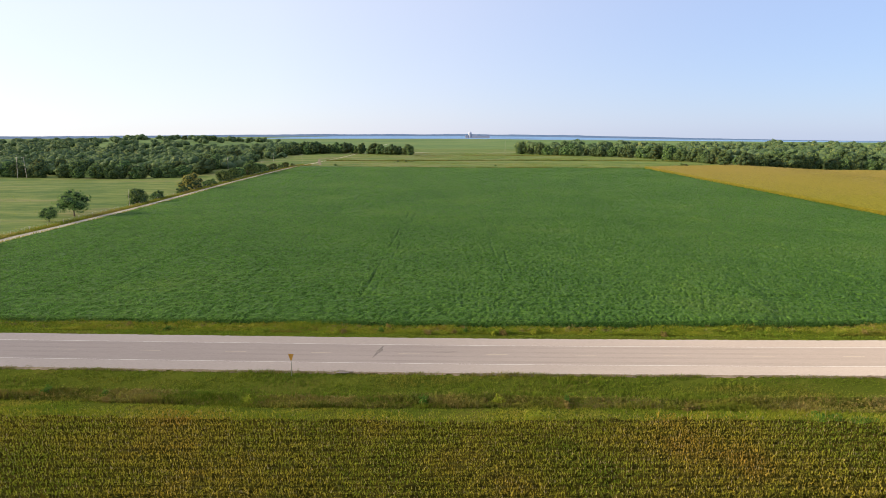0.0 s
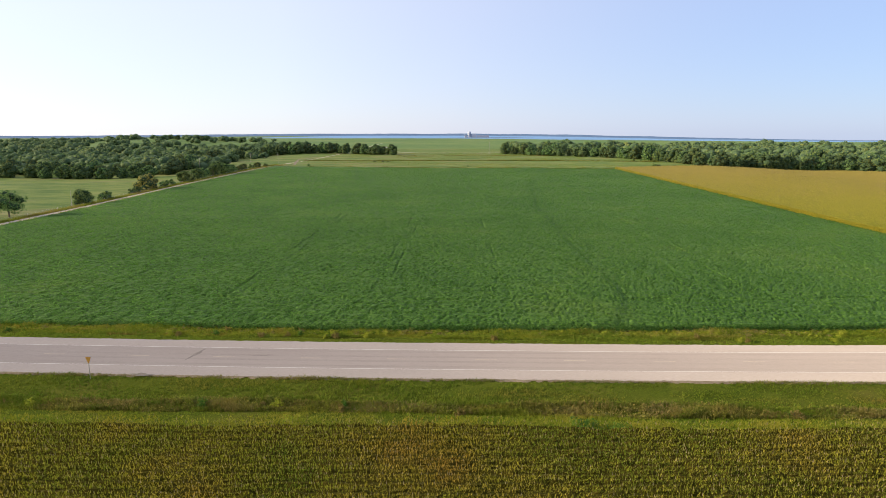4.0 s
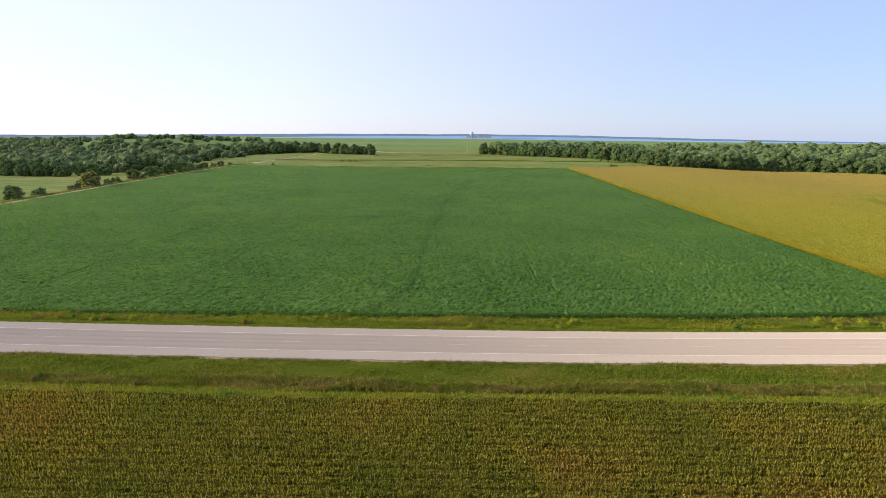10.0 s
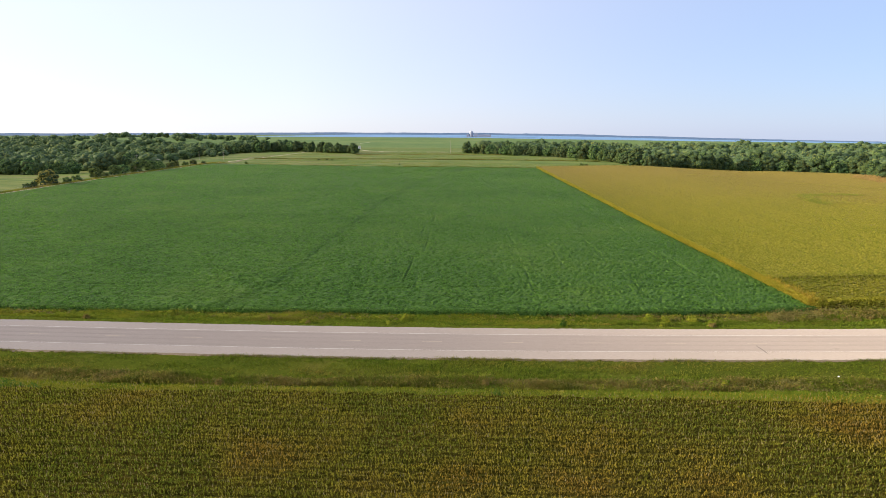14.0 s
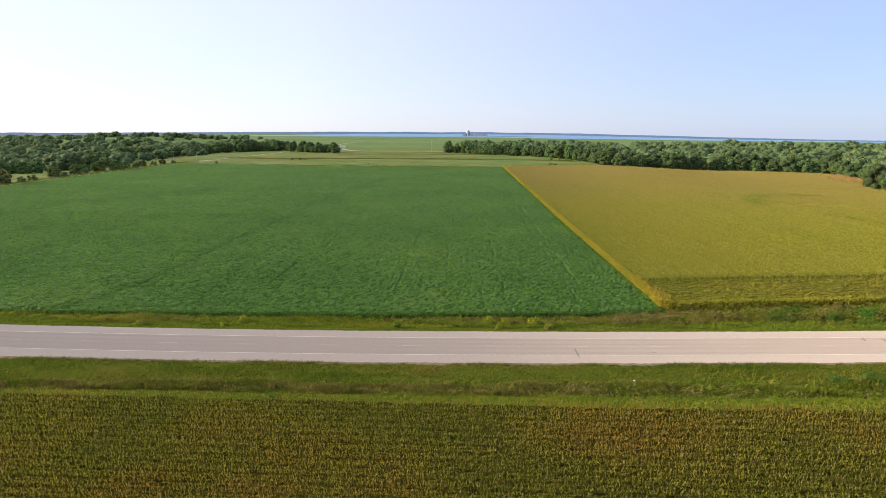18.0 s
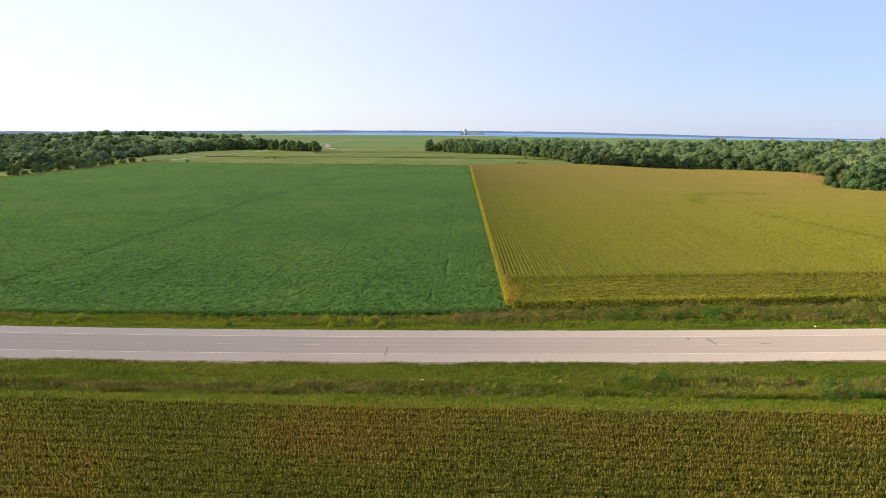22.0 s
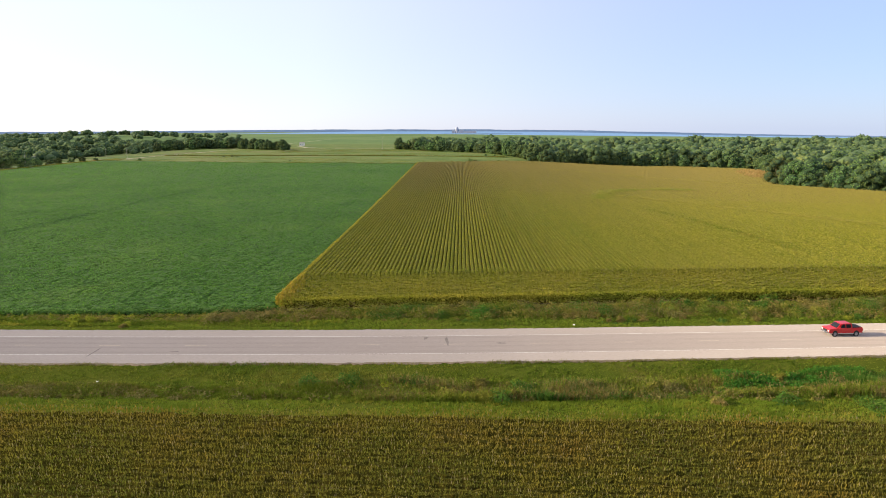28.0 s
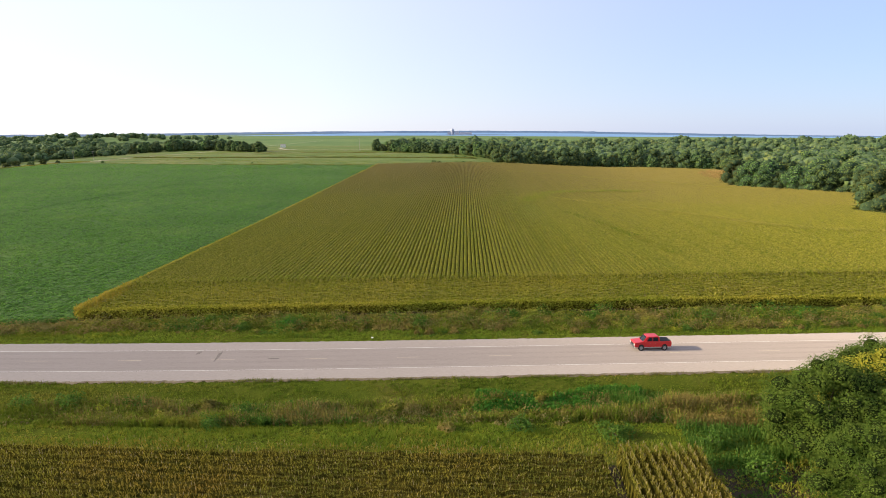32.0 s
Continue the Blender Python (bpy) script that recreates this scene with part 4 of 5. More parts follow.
x = crop_edge(y) + rng.uniform(-0.35, 0.45, len(y)) * (0.8 + 0.002 * y)
put("edge_plants", mesh_of("edge_plants", *corn(np.stack([x, y, ground(x, y)], -1), 1.9, 4, 1.0 + 0.0015 * np.maximum(y - 104, 0)), M_CORN_EDGE), far_corn)
y = 103 + 17 * rng.uniform(0, 1, 300) ** 1.4
x = crop_edge(y) - 0.2 + np.abs(rng.normal(0, 1.2, 300)) * (1.1 - 0.6 * (y - 103) / 17)
ok = y > far_front(x) - 0.6
x, y = x[ok], y[ok]
put("corner_plants", mesh_of("corner_plants", *corn(np.stack([x, y, ground(x, y) + 0.25], -1), 2.0, 5, 1.1, 1.3), M_CORN_GOLD), far_corn, "orange-yellow corn plants at the corner")


# ---- verges ----
WAVES = [(a, k, p) for a, k, p in zip(rng.uniform(0, 6.28, 14), np.geomspace(0.06, 1.6, 14), rng.uniform(0, 6.28, 14))]


def patchy(x, y, shift=0.0, lo=0, hi=14):
    """Smooth uneven patches between about -1 and 1."""
    return sum(np.sin(k * (x * np.cos(a) * 0.6 + y * np.sin(a) * 1.6) + p + shift * (i + 1)) for i, (a, k, p) in enumerate(WAVES[lo:hi])) / (0.5 * (hi - lo)) ** 0.5 / 1.6


def lawn(name, label, count, low, high, length, width, material, x0=-75, x1=300, up=1.0, per=7):
    """Grass in tufts of a few blades, with thin and thick patches."""
    m = count // per
    x = rng.uniform(x0, x1, m)
    y = low(x) + (high(x) - low(x)) * rng.uniform(0, 1, m)
    keep = patchy(x, y, 0.4, 6) + rng.normal(0, 0.5, m) > -0.75
    x, y = x[keep], y[keep]
    tall = length * np.clip(1 + 0.55 * patchy(x, y, 1.7, 3), 0.35, 2) * rng.uniform(0.6, 1.5, len(x))
    x, y, tall = np.repeat(x, per), np.repeat(y, per), np.repeat(tall, per)
    n = len(x)
    x, y = x + rng.normal(0, 0.5, n) * tall, y + rng.normal(0, 0.35, n) * tall
    v, f = spikes(np.stack([x, y, ground(x, y) - 0.02], -1), rng.uniform(0, 6.28, n), tall * rng.uniform(0.6, 1.3, n), width * rng.uniform(0.6, 1.4, n), rng.normal(up, 0.3, n))
    return tagged(put(name, mesh_of(name, v, f, material)), label, "grass", kind="stuff")


def weeds(name, label, count, low, high, height, kinds, x0=-75, x1=300):
    """Tall weeds: leafy stems whose kind and height change in patches."""
    x = rng.uniform(x0, x1, count)
    y = low(x) + (high(x) - low(x)) * rng.uniform(0, 1, count)
    tall = height * (0.6 + 0.55 * ease(130, 225, x)) * np.clip(0.75 + 0.55 * patchy(x, y, 2.2, 3) + rng.normal(0, 0.22, count), 0.2, 2.0)
    sort = patchy(x, y, 5.1, 2) + rng.normal(0, 0.25, count) + 0.004 * (x - 100)
    root = thing(name, label, "weeds", kind="stuff")
    edges = [-9, *np.quantile(sort, np.cumsum([share for share, _ in kinds])[:-1]), 9]
    for (share, mat), lo, hi in zip(kinds, edges, edges[1:]):
        m = (sort >= lo) & (sort < hi)
        P = np.stack([x[m], y[m], ground(x[m], y[m]) - 0.03], -1)
        n, h = len(P), tall[m]
        stems = [spikes(P + rng.normal(0, 0.1, (n, 3)) * [1, 1, 0], rng.uniform(0, 6.28, n), h * rng.uniform(0.7, 1.3, n), 0.07 + 0.05 * h, rng.normal(1.15, 0.24, n)) for k in range(4)]
        put("stems", mesh_of("stems", *join(*stems), mat), root)
        Q = P + np.stack([rng.normal(0, 0.16, n), rng.normal(0, 0.16, n), h * rng.uniform(0.35, 1.0, n)], -1)
        Q = np.concatenate([Q, P + np.stack([rng.normal(0, 0.2, n), rng.normal(0, 0.2, n), h * rng.uniform(0.3, 0.9, n)], -1)])
        n = len(Q)
        put("leaves", mesh_of("leaves", *clumps(Q, np.array([0, 0, 0.4]), rng.uniform(0.1, 0.27, n), 0.8), mat), root)
    return root


def mounds(name, label, count, low, high, size, kinds, x0, x1, per=30):
    """Low rounded weed clumps that grow into one another, their kind changing in patches."""
    x = rng.uniform(x0, x1, count)
    y = low(x) + (high(x) - low(x)) * rng.uniform(0, 1, count)
    sort = patchy(x, y, 3.7, 4) + rng.normal(0, 0.45, count)
    root = thing(name, label, "weeds", kind="stuff")
    edges = [-9, *np.quantile(sort, np.cumsum([share for share, _ in kinds])[:-1]), 9]
    for (share, mat), lo, hi in zip(kinds, edges, edges[1:]):
        m = np.where((sort >= lo) & (sort < hi))[0]
        r = size * rng.uniform(0.45, 1.25, len(m))
        own = np.repeat(np.arange(len(m)), per)
        nn = rng.normal(0, 1, (len(own), 3))
        nn /= np.linalg.norm(nn, axis=1, keepdims=True)
        nn[:, 2] = np.abs(nn[:, 2])
        tall = (r * rng.uniform(0.65, 1.15, len(m)))[own]
        Q = np.stack([x[m], y[m], ground(x[m], y[m])], -1)[own] + nn * np.stack([r[own], r[own], tall], -1) * rng.uniform(0.6, 1.1, (len(own), 1))
        put("foliage", mesh_of("foliage", *clumps(Q, nn + np.array([0, 0, 0.3]), rng.uniform(0.14, 0.32, len(own)), 0.6), mat), root)
    return root


wide = lambda x: 0.045 * np.maximum(x - 150, 0)
lawn("mown_verge_grass", "short mown green grass beside the road", 160000, lambda x: road_y(x) - 13.0, lambda x: road_y(x) - 6.72, 0.22, 0.085, M_GRASS)
lawn("far_mown_grass", "short bright-green grass strip along the pavement", 80000, lambda x: road_y(x) + 6.72, lambda x: road_y(x) + 10.0 + 0.3 * np.sin(x * 0.11), 0.18, 0.1, M_MOWN, up=1.1)
lawn("field_edge_grass", "lighter unmown grass strip at the corn's edge", 210000, lambda x: near_front(x) + 1.6, lambda x: road_y(x) - 14.8 - wide(x) + 0.5 * np.sin(x * 0.09), 0.22, 0.06, M_GRASS_LIGHT)
weeds("ditch_weeds", "tall dark-olive grasses and weeds in the roadside ditch", 19000, lambda x: road_y(x) - 15.2 + 0.5 * np.sin(x * 0.09), lambda x: road_y(x) - 12.6 + 0.5 * np.sin(x * 0.14 + 1), 0.95,
      [(0.16, M_GRASS), (0.36, M_OLIVE), (0.20, M_WEED), (0.12, M_RUST_DARK), (0.06, M_RUST), (0.10, M_OLIVE)], -75, 142)
weeds("mixed_ditch_weeds", "mixed green and brown weeds in the roadside ditch", 19000, lambda x: road_y(x) - 15.4 - wide(x) + 0.7 * np.sin(x * 0.09), lambda x: road_y(x) - 12.2 + 0.6 * np.sin(x * 0.14 + 1), 0.78,
      [(0.22, M_GRASS), (0.24, M_OLIVE), (0.14, M_MOWN), (0.08, M_WEED), (0.14, M_RUST_DARK), (0.10, M_RUST), (0.08, M_LUSH)], 136, 300)
lawn("lower_verge_grass", "low green grass between corn and ditch", 70000, lambda x: near_front(x) + 2.6, lambda x: road_y(x) - 14.4 - wide(x), 0.24, 0.1, M_MOWN, 110, 260)
lawn("pavement_edge_grass", "dry brownish grass tufts along the pavement's edge", 60000, lambda x: road_y(x) - 7.4, lambda x: road_y(x) - 6.8, 0.19, 0.08, M_RUST_DARK)
lawn("bright_verge_grass", "bright yellow-green grass strip above the ditch", 30000, lambda x: road_y(x) - 12.9, lambda x: road_y(x) - 11.7 + 0.3 * np.sin(x * 0.13), 0.26, 0.1, M_MOWN)
weeds("far_ditch_weeds", "light yellow-green grass and goldenrod in the far ditch", 13000, lambda x: road_y(x) + 9.8 + 0.3 * np.sin(x * 0.11), lambda x: far_front(x) - 2.6 + 0.7 * np.sin(x * 0.17), 0.62,
      [(0.34, M_GRASS_LIGHT), (0.10, M_GOLD), (0.34, M_MOWN), (0.22, M_GRASS)], -75, 172)
weeds("low_ditch_weeds", "low green grass and weeds between the road and the weed bank", 8000, lambda x: road_y(x) + 9.4 + 0.3 * np.sin(x * 0.11), lambda x: far_front(x) - 3.6, 0.34,
      [(0.45, M_MOWN), (0.30, M_GRASS), (0.25, M_LUSH)], 166, 340)
weeds("field_margin_weeds", "tall brown and grey-green weeds at the field's edge", 11000, lambda x: far_front(x) - 3.6 - 0.06 * np.clip(x - 160, 0, 95) + 0.7 * np.sin(x * 0.17), lambda x: far_front(x) - 0.6, 0.7,
      [(0.16, M_GRASS), (0.20, M_WEED), (0.34, M_RUST_DARK), (0.16, M_GRASS), (0.14, M_LUSH)], 92, 340)
mounds("field_margin_clumps", "rounded green and reddish-brown weed clumps below the corn", 1000, lambda x: far_front(x) - 4.4 - 0.05 * np.clip(x - 160, 0, 95), lambda x: far_front(x) - 0.9, 1.4,
       [(0.20, M_RUST_DARK), (0.22, M_RUST), (0.30, M_WEED), (0.20, M_GRASS), (0.08, M_LUSH)], 150, 330, 60)
mounds("margin_bushes", "leafy green bushes on the weed bank below the corn", 30, lambda x: far_front(x) - 5.6 - 0.03 * np.clip(x - 160, 0, 95), lambda x: far_front(x) - 2.2, 2.3,
       [(0.5, M_LUSH), (0.2, M_EMERALD), (0.3, M_GRASS)], 168, 330, 160)
mounds("margin_dry_clumps", "low rust-brown dry weeds at the foot of the bank", 150, lambda x: far_front(x) - 6.0 - 0.04 * np.clip(x - 160, 0, 95), lambda x: far_front(x) - 4.6 - 0.04 * np.clip(x - 160, 0, 95), 0.9,
       [(0.6, M_RUST), (0.4, M_WEED)], 160, 330, 40)
mounds("bean_margin_clumps", "yellow-green and brown weed clumps along the soybeans", 900, lambda x: far_front(x) - 3.0, lambda x: far_front(x) - 0.4, 0.6,
       [(0.30, M_GRASS_LIGHT), (0.20, M_RUST_DARK), (0.20, M_GRASS), (0.15, M_GOLD), (0.15, M_MOWN)], -75, 152, 22)
mounds("ditch_clumps", "uneven clumps of green and rusty weeds in the near ditch", 700, lambda x: road_y(x) - 15.6 - wide(x), lambda x: road_y(x) - 12.4, 0.7,
       [(0.28, M_RUST_DARK), (0.22, M_OLIVE), (0.30, M_GRASS), (0.08, M_WEED), (0.12, M_MOWN)], 120, 262)
weeds("field_margin_grass", "yellow-green unmown grass along the soybeans", 9000, lambda x: far_front(x) - 3.2 + 0.7 * np.sin(x * 0.17), lambda x: far_front(x) + 0.1, 0.75,
      [(0.40, M_GRASS_LIGHT), (0.25, M_MOWN), (0.20, M_GOLD), (0.15, M_WEED)], -75, 97)
weeds("lush_ditch_weeds", "patch of lush bright-green weeds on the ditch bank", 4200, lambda x: road_y(x) - 14.6, lambda x: road_y(x) - 11.2 + 0.8 * np.sin(x * 0.4), 0.62, [(0.85, M_EMERALD), (0.15, M_LUSH)], 224, 243)
mounds("lush_ditch_clumps", "vivid emerald-green weed clumps on the ditch bank", 200, lambda x: road_y(x) - 15.0, lambda x: road_y(x) - 11.0 + 0.8 * np.sin(x * 0.4), 0.75, [(1.0, M_EMERALD)], 224, 243, 40)
weeds("rust_grass_patch", "patch of tall rust-coloured dry grass on the bank", 1500, lambda x: 0 * x + 72.6, lambda x: 0 * x + 79.6 + 0.8 * np.sin(x), 1.0, [(0.85, M_RUST), (0.15, M_WEED)], 244.6, 254)
weeds("corner_weeds", "tangled green weeds at the corn field's corner", 5200, lambda x: near_front(x) - 18, lambda x: 0 * x + 72.5, 0.9, [(0.45, M_LUSH), (0.35, M_GRASS_LIGHT), (0.2, M_WEED)], 244.6, 266)
lawn("back_margin_grass", "taller dry grass along the back of the fields", 30000, lambda x: field_back(x) + 0.3, lambda x: field_back(x) + 2.6, 0.8, 0.3, M_OLIVE, -118, 150)
lawn("pasture_weed_strip", "dark strip of taller weeds across the back pasture", 16000, lambda x: 585 + 9 * np.sin(x * 0.016) - 0.06 * x, lambda x: 589 + 9 * np.sin(x * 0.016) - 0.06 * x, 0.7, 0.35, M_OLIVE, -108, 215)
lawn("pasture_fence_weeds", "thin line of brown weeds along a pasture fence", 9000, lambda x: 690 + 0.1 * x, lambda x: 693 + 0.1 * x, 0.7, 0.4, M_RUST_DARK, -30, 150)
y = rng.uniform(100, 520, 26000)
x = track_x(y) + np.where(rng.uniform(0, 1, len(y)) < 0.75, rng.uniform(-5.2, -2.0, len(y)), rng.uniform(2.0, 3.4, len(y)))
tagged(put("track_side_grass", mesh_of("track_side_grass", *spikes(np.stack([x, y, ground(x, y) - 0.02], -1), rng.uniform(0, 6.28, len(x)), rng.uniform(0.3, 1.1, len(x)), rng.uniform(0.15, 0.4, len(x)), rng.normal(1.1, 0.3, len(x))), M_WEED)),
       "rough tall grass along both sides of the gravel track", "grass", kind="stuff")
y = rng.uniform(150, 700, 24000)
x = rng.uniform(-420, -128, len(y))
tuft = patchy(x * 0.25, y * 0.25, 3.3, 2) + rng.normal(0, 0.3, len(y)) > 0.35
x, y = x[tuft], y[tuft]
tagged(put("pasture_tufts", mesh_of("pasture_tufts", *spikes(np.stack([x, y, ground(x, y) - 0.02], -1), rng.uniform(0, 6.28, len(x)), rng.uniform(0.2, 0.5, len(x)), rng.uniform(0.2, 0.5, len(x)), rng.normal(0.6, 0.3, len(x))), M_MOWN)),
       "uneven tufts of pasture grass", "grass", kind="stuff")
y = rng.uniform(485, 780, 26000)
x = rng.uniform(-110, 230, len(y))
tuft = (patchy(x * 0.25, y * 0.25, 6.3, 2) + rng.normal(0, 0.3, len(y)) > 0.3) & (y > field_back(x) + 3) & (x < 110 + (770 - y) * 0.5)
x, y = x[tuft], y[tuft]
tagged(put("back_pasture_tufts", mesh_of("back_pasture_tufts", *spikes(np.stack([x, y, ground(x, y) - 0.02], -1), rng.uniform(0, 6.28, len(x)), rng.uniform(0.4, 0.8, len(x)), rng.uniform(0.3, 0.7, len(x)), rng.normal(0.8, 0.3, len(x))), M_GRASS)),
       "uneven tufts of grass in the back pasture", "grass", kind="stuff")


# ---- lanes across the back pasture ----
def lane(name, label, pts, half, material):
    """A worn lane along a bent line, laid on the ground."""
    px, py = np.array(pts, float).T
    t = np.linspace(0, len(px) - 1, 40)
    cx, cy = np.interp(t, np.arange(len(px)), px), np.interp(t, np.arange(len(py)), py)
    dx, dy = np.gradient(cx), np.gradient(cy)
    ln = np.hypot(dx, dy)
    nx, ny = -dy / ln * half, dx / ln * half
    V = np.concatenate([np.stack([cx + s * nx, cy + s * ny, ground(cx + s * nx, cy + s * ny) + 0.12], -1) for s in (-1, 0, 1)])
    i = np.concatenate([np.arange(39), np.arange(39) + 40])
    return tagged(put(name, mesh_of(name, V, np.stack([i, i + 1, i + 41, i + 40], -1), material)), label, "lane", kind="structure")


lane("pasture_lane", "worn brown lane across the pasture", [(-118, 475), (-100, 515), (-110, 560), (-119, 610), (-112, 660)], 1.1, M_DIRT)
lane("pale_lane", "pale dry lane towards the farm building", [(-60, 860), (-34, 805), (-11, 787), (41, 783), (82, 792), (130, 800)], 2.5, M_GRAVEL)


# ---- trees ----
def icosphere(radius, sub=1):
    bm = bmesh.new()
    bmesh.ops.create_icosphere(bm, subdivisions=sub, radius=radius)
    V = np.array([v.co[:] for v in bm.verts])
    F = np.array([[v.index for v in f.verts] for f in bm.faces])
    bm.free()
    return V, F


def tree(name, label, category, seed, height, spread, lobes, leaves, size, trunk_h=0.25, leaf=None, core=None, group="", low=0.0, inner=0.86, loose=0.22, lobe=1.0):
    """A tapered trunk with limbs under a crown of leaf sprays set on uneven lobes."""
    r = np.random.default_rng(seed)
    root = thing(name, label, category, group=group)
    base, crown_h = height * trunk_h, height * (1 - trunk_h)
    cen, rad = [], []
    for k in range(lobes):
        a, u = 2.4 * k + r.uniform(-0.5, 0.5), (k + 0.5) / lobes
        z = base + crown_h * (low + (0.82 - low) * u) + r.uniform(-0.05, 0.05) * height
        reach = spread * (0.5 if lobe == 1 else 0.62) * (0.72 * math.sin(math.pi * (0.18 + 0.72 * u))) * r.uniform(0.55, 1.1)
        cen.append((reach * math.cos(a), reach * math.sin(a), z))
        rad.append(lobe * spread * r.uniform(0.17, 0.28) * (1.1 - 0.35 * u))
    cen, rad = np.array(cen), np.array(rad)
    limbs = [tube([(0, 0, -0.3), (0.03 * height * r.normal(), 0.02 * height * r.normal(), base), (0, 0, base + crown_h * 0.45)], [height * 0.032, height * 0.022, height * 0.008], 7)]
    for k in range(0, lobes, max(1, lobes // 6)):
        c = cen[k]
        limbs.append(tube([(0, 0, base * 0.85), (c[0] * 0.45, c[1] * 0.45, base + (c[2] - base) * 0.6), tuple(c)], [height * 0.014, height * 0.009, height * 0.003], 5))
    put("trunk", mesh_of("trunk", *join(*limbs), M_BARK, True), root)
    own = r.choice(lobes, leaves, p=rad ** 2 / (rad ** 2).sum())
    nn = r.normal(0, 1, (leaves, 3))
    nn /= np.linalg.norm(nn, axis=1, keepdims=True)
    lump = 1 + 0.13 * np.sin(7 * nn[:, 0] + own) * np.sin(6 * nn[:, 1] + 2 * own) + 0.1 * np.sin(11 * nn[:, 2] + 3 * own)
    P = cen[own] + nn * (rad[own] * lump * r.uniform(0.72, 1.1, leaves))[:, None] * np.array([1, 1, 0.82])
    v, f = clumps(P, nn * 0.8 + np.array([0, 0, 0.3]), size * r.uniform(0.6, 1.4, leaves), loose)
    put("crown", mesh_of("crown", v, f, leaf or M_LEAF), root)
    # filler spheres in the lobes, coloured as the shade behind the sprays
    cv = []
    V0, F0 = icosphere(1.0, 2 if leaves > 5000 else 1)
    V0 = V0 * (1 + 0.10 * np.sin(5 * V0[:, 0] + 1) * np.sin(6 * V0[:, 1]) + 0.07 * np.sin(9 * V0[:, 2] + 4 * V0[:, 0]))[:, None]
    for c, q in zip(cen, rad):
        cv.append((V0 * q * np.array([inner, inner, inner * 0.82]) + c, F0))
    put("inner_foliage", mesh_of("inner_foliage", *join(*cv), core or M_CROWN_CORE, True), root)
    return root


def plant(src, x, y, scale, turn, squash=1.0, sink=0.0):
    z = float(ground(x, y)) - sink
    return copy_thing(src, pose(x, y, z, 0, 0, turn) @ Matrix.Diagonal((scale, scale, scale * squash, 1)))


R = random.Random(11)
WOODS = "trees of the woods"
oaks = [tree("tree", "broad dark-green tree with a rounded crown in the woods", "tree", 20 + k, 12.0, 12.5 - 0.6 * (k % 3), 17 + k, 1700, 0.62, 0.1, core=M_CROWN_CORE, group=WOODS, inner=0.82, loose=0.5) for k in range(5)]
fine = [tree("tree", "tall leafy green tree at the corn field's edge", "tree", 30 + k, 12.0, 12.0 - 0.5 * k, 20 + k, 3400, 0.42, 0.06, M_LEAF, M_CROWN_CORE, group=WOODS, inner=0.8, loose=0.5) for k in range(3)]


def canopy_trees(spots, seed):
    """Trees of the far woodland joined into one mesh: crowns of leaf sprays on lobes, over dark cores and trunks."""
    r = np.random.default_rng(seed)
    leaf_v, core_v = [], []
    V0, F0 = icosphere(1.0, 1)
    for x, y, s in spots:
        z0 = float(ground(x, y))
        h = s * r.uniform(0.8, 1.15)
        w = s * r.uniform(1.75, 2.4)
        k = 6
        a = r.uniform(0, 6.28) + np.arange(k) * 2.4
        u = (np.arange(k) + 0.5) / k
        cen = np.stack([x + np.cos(a) * w * 0.27 * np.sin(np.pi * (0.2 + 0.7 * u)), y + np.sin(a) * w * 0.27 * np.sin(np.pi * (0.2 + 0.7 * u)), z0 + h * (0.12 + 0.6 * u)], -1)
        rad = w * r.uniform(0.2, 0.29, k) * (1.1 - 0.3 * u)
        n = 110
        own = r.integers(0, k, n)
        nn = r.normal(0, 1, (n, 3))
        nn /= np.linalg.norm(nn, axis=1, keepdims=True)
        nn[:, 2] = np.abs(nn[:, 2]) * 0.9 + nn[:, 2] * 0.1
        P = cen[own] + nn * (rad[own] * r.uniform(0.85, 1.15, n))[:, None] * np.array([1, 1, 0.75])
        leaf_v.append(clumps(P, nn * 0.8, w * 0.082 * r.uniform(0.6, 1.4, n), 0.2))
        for c, q in zip(cen[1:], rad[1:]):
            core_v.append((V0 * q * np.array([0.93, 0.93, 0.7]) + c, F0))
        core_v.append((V0 * np.array([w * 0.06, w * 0.06, h * 0.4]) + np.array([x, y, z0 + h * 0.2]), F0))
    return join(*leaf_v), join(*core_v)


far_spots = []


def wood_row(points, gap, size, kinds, depth=0.0, jitter=2.5):
    """Trees along a line of bends, a gap apart."""
    for (x0, y0), (x1, y1) in zip(points, points[1:]):
        n = max(1, round(math.hypot(x1 - x0, y1 - y0) / gap))
        for k in range(n):
            t = (k + R.uniform(0.2, 0.8)) / n
            x, y = x0 + (x1 - x0) * t + R.gauss(0, jitter), y0 + (y1 - y0) * t + abs(R.gauss(0, jitter)) + R.uniform(0, depth)
            plant(R.choice(kinds), x, y, size * R.uniform(0.68, 1.28), R.uniform(0, 360), R.uniform(0.82, 1.15))


# the woods beyond the corn
wood_row([(96, 757), (145, 694), (188, 664), (216, 616), (232, 560), (240, 512)], 8.5, 0.95, oaks)
wood_row([(100, 775), (150, 712), (200, 680), (232, 640), (250, 560)], 10, 1.0, oaks, 10)
wood_row([(240, 508), (290, 520), (345, 526), (402, 500)], 7.5, 1.05, oaks)
wood_row([(262, 535), (345, 545), (420, 520), (520, 500)], 9, 1.2, oaks, 14)
wood_row([(402, 492), (396, 440), (384, 400), (366, 378)], 8, 1.05, fine)
wood_row([(364, 374), (382, 360), (402, 346), (416, 342)], 6, 1.15, fine, 0, 1.5)
wood_row([(382, 386), (410, 372), (440, 352)], 8, 1.3, oaks, 8)
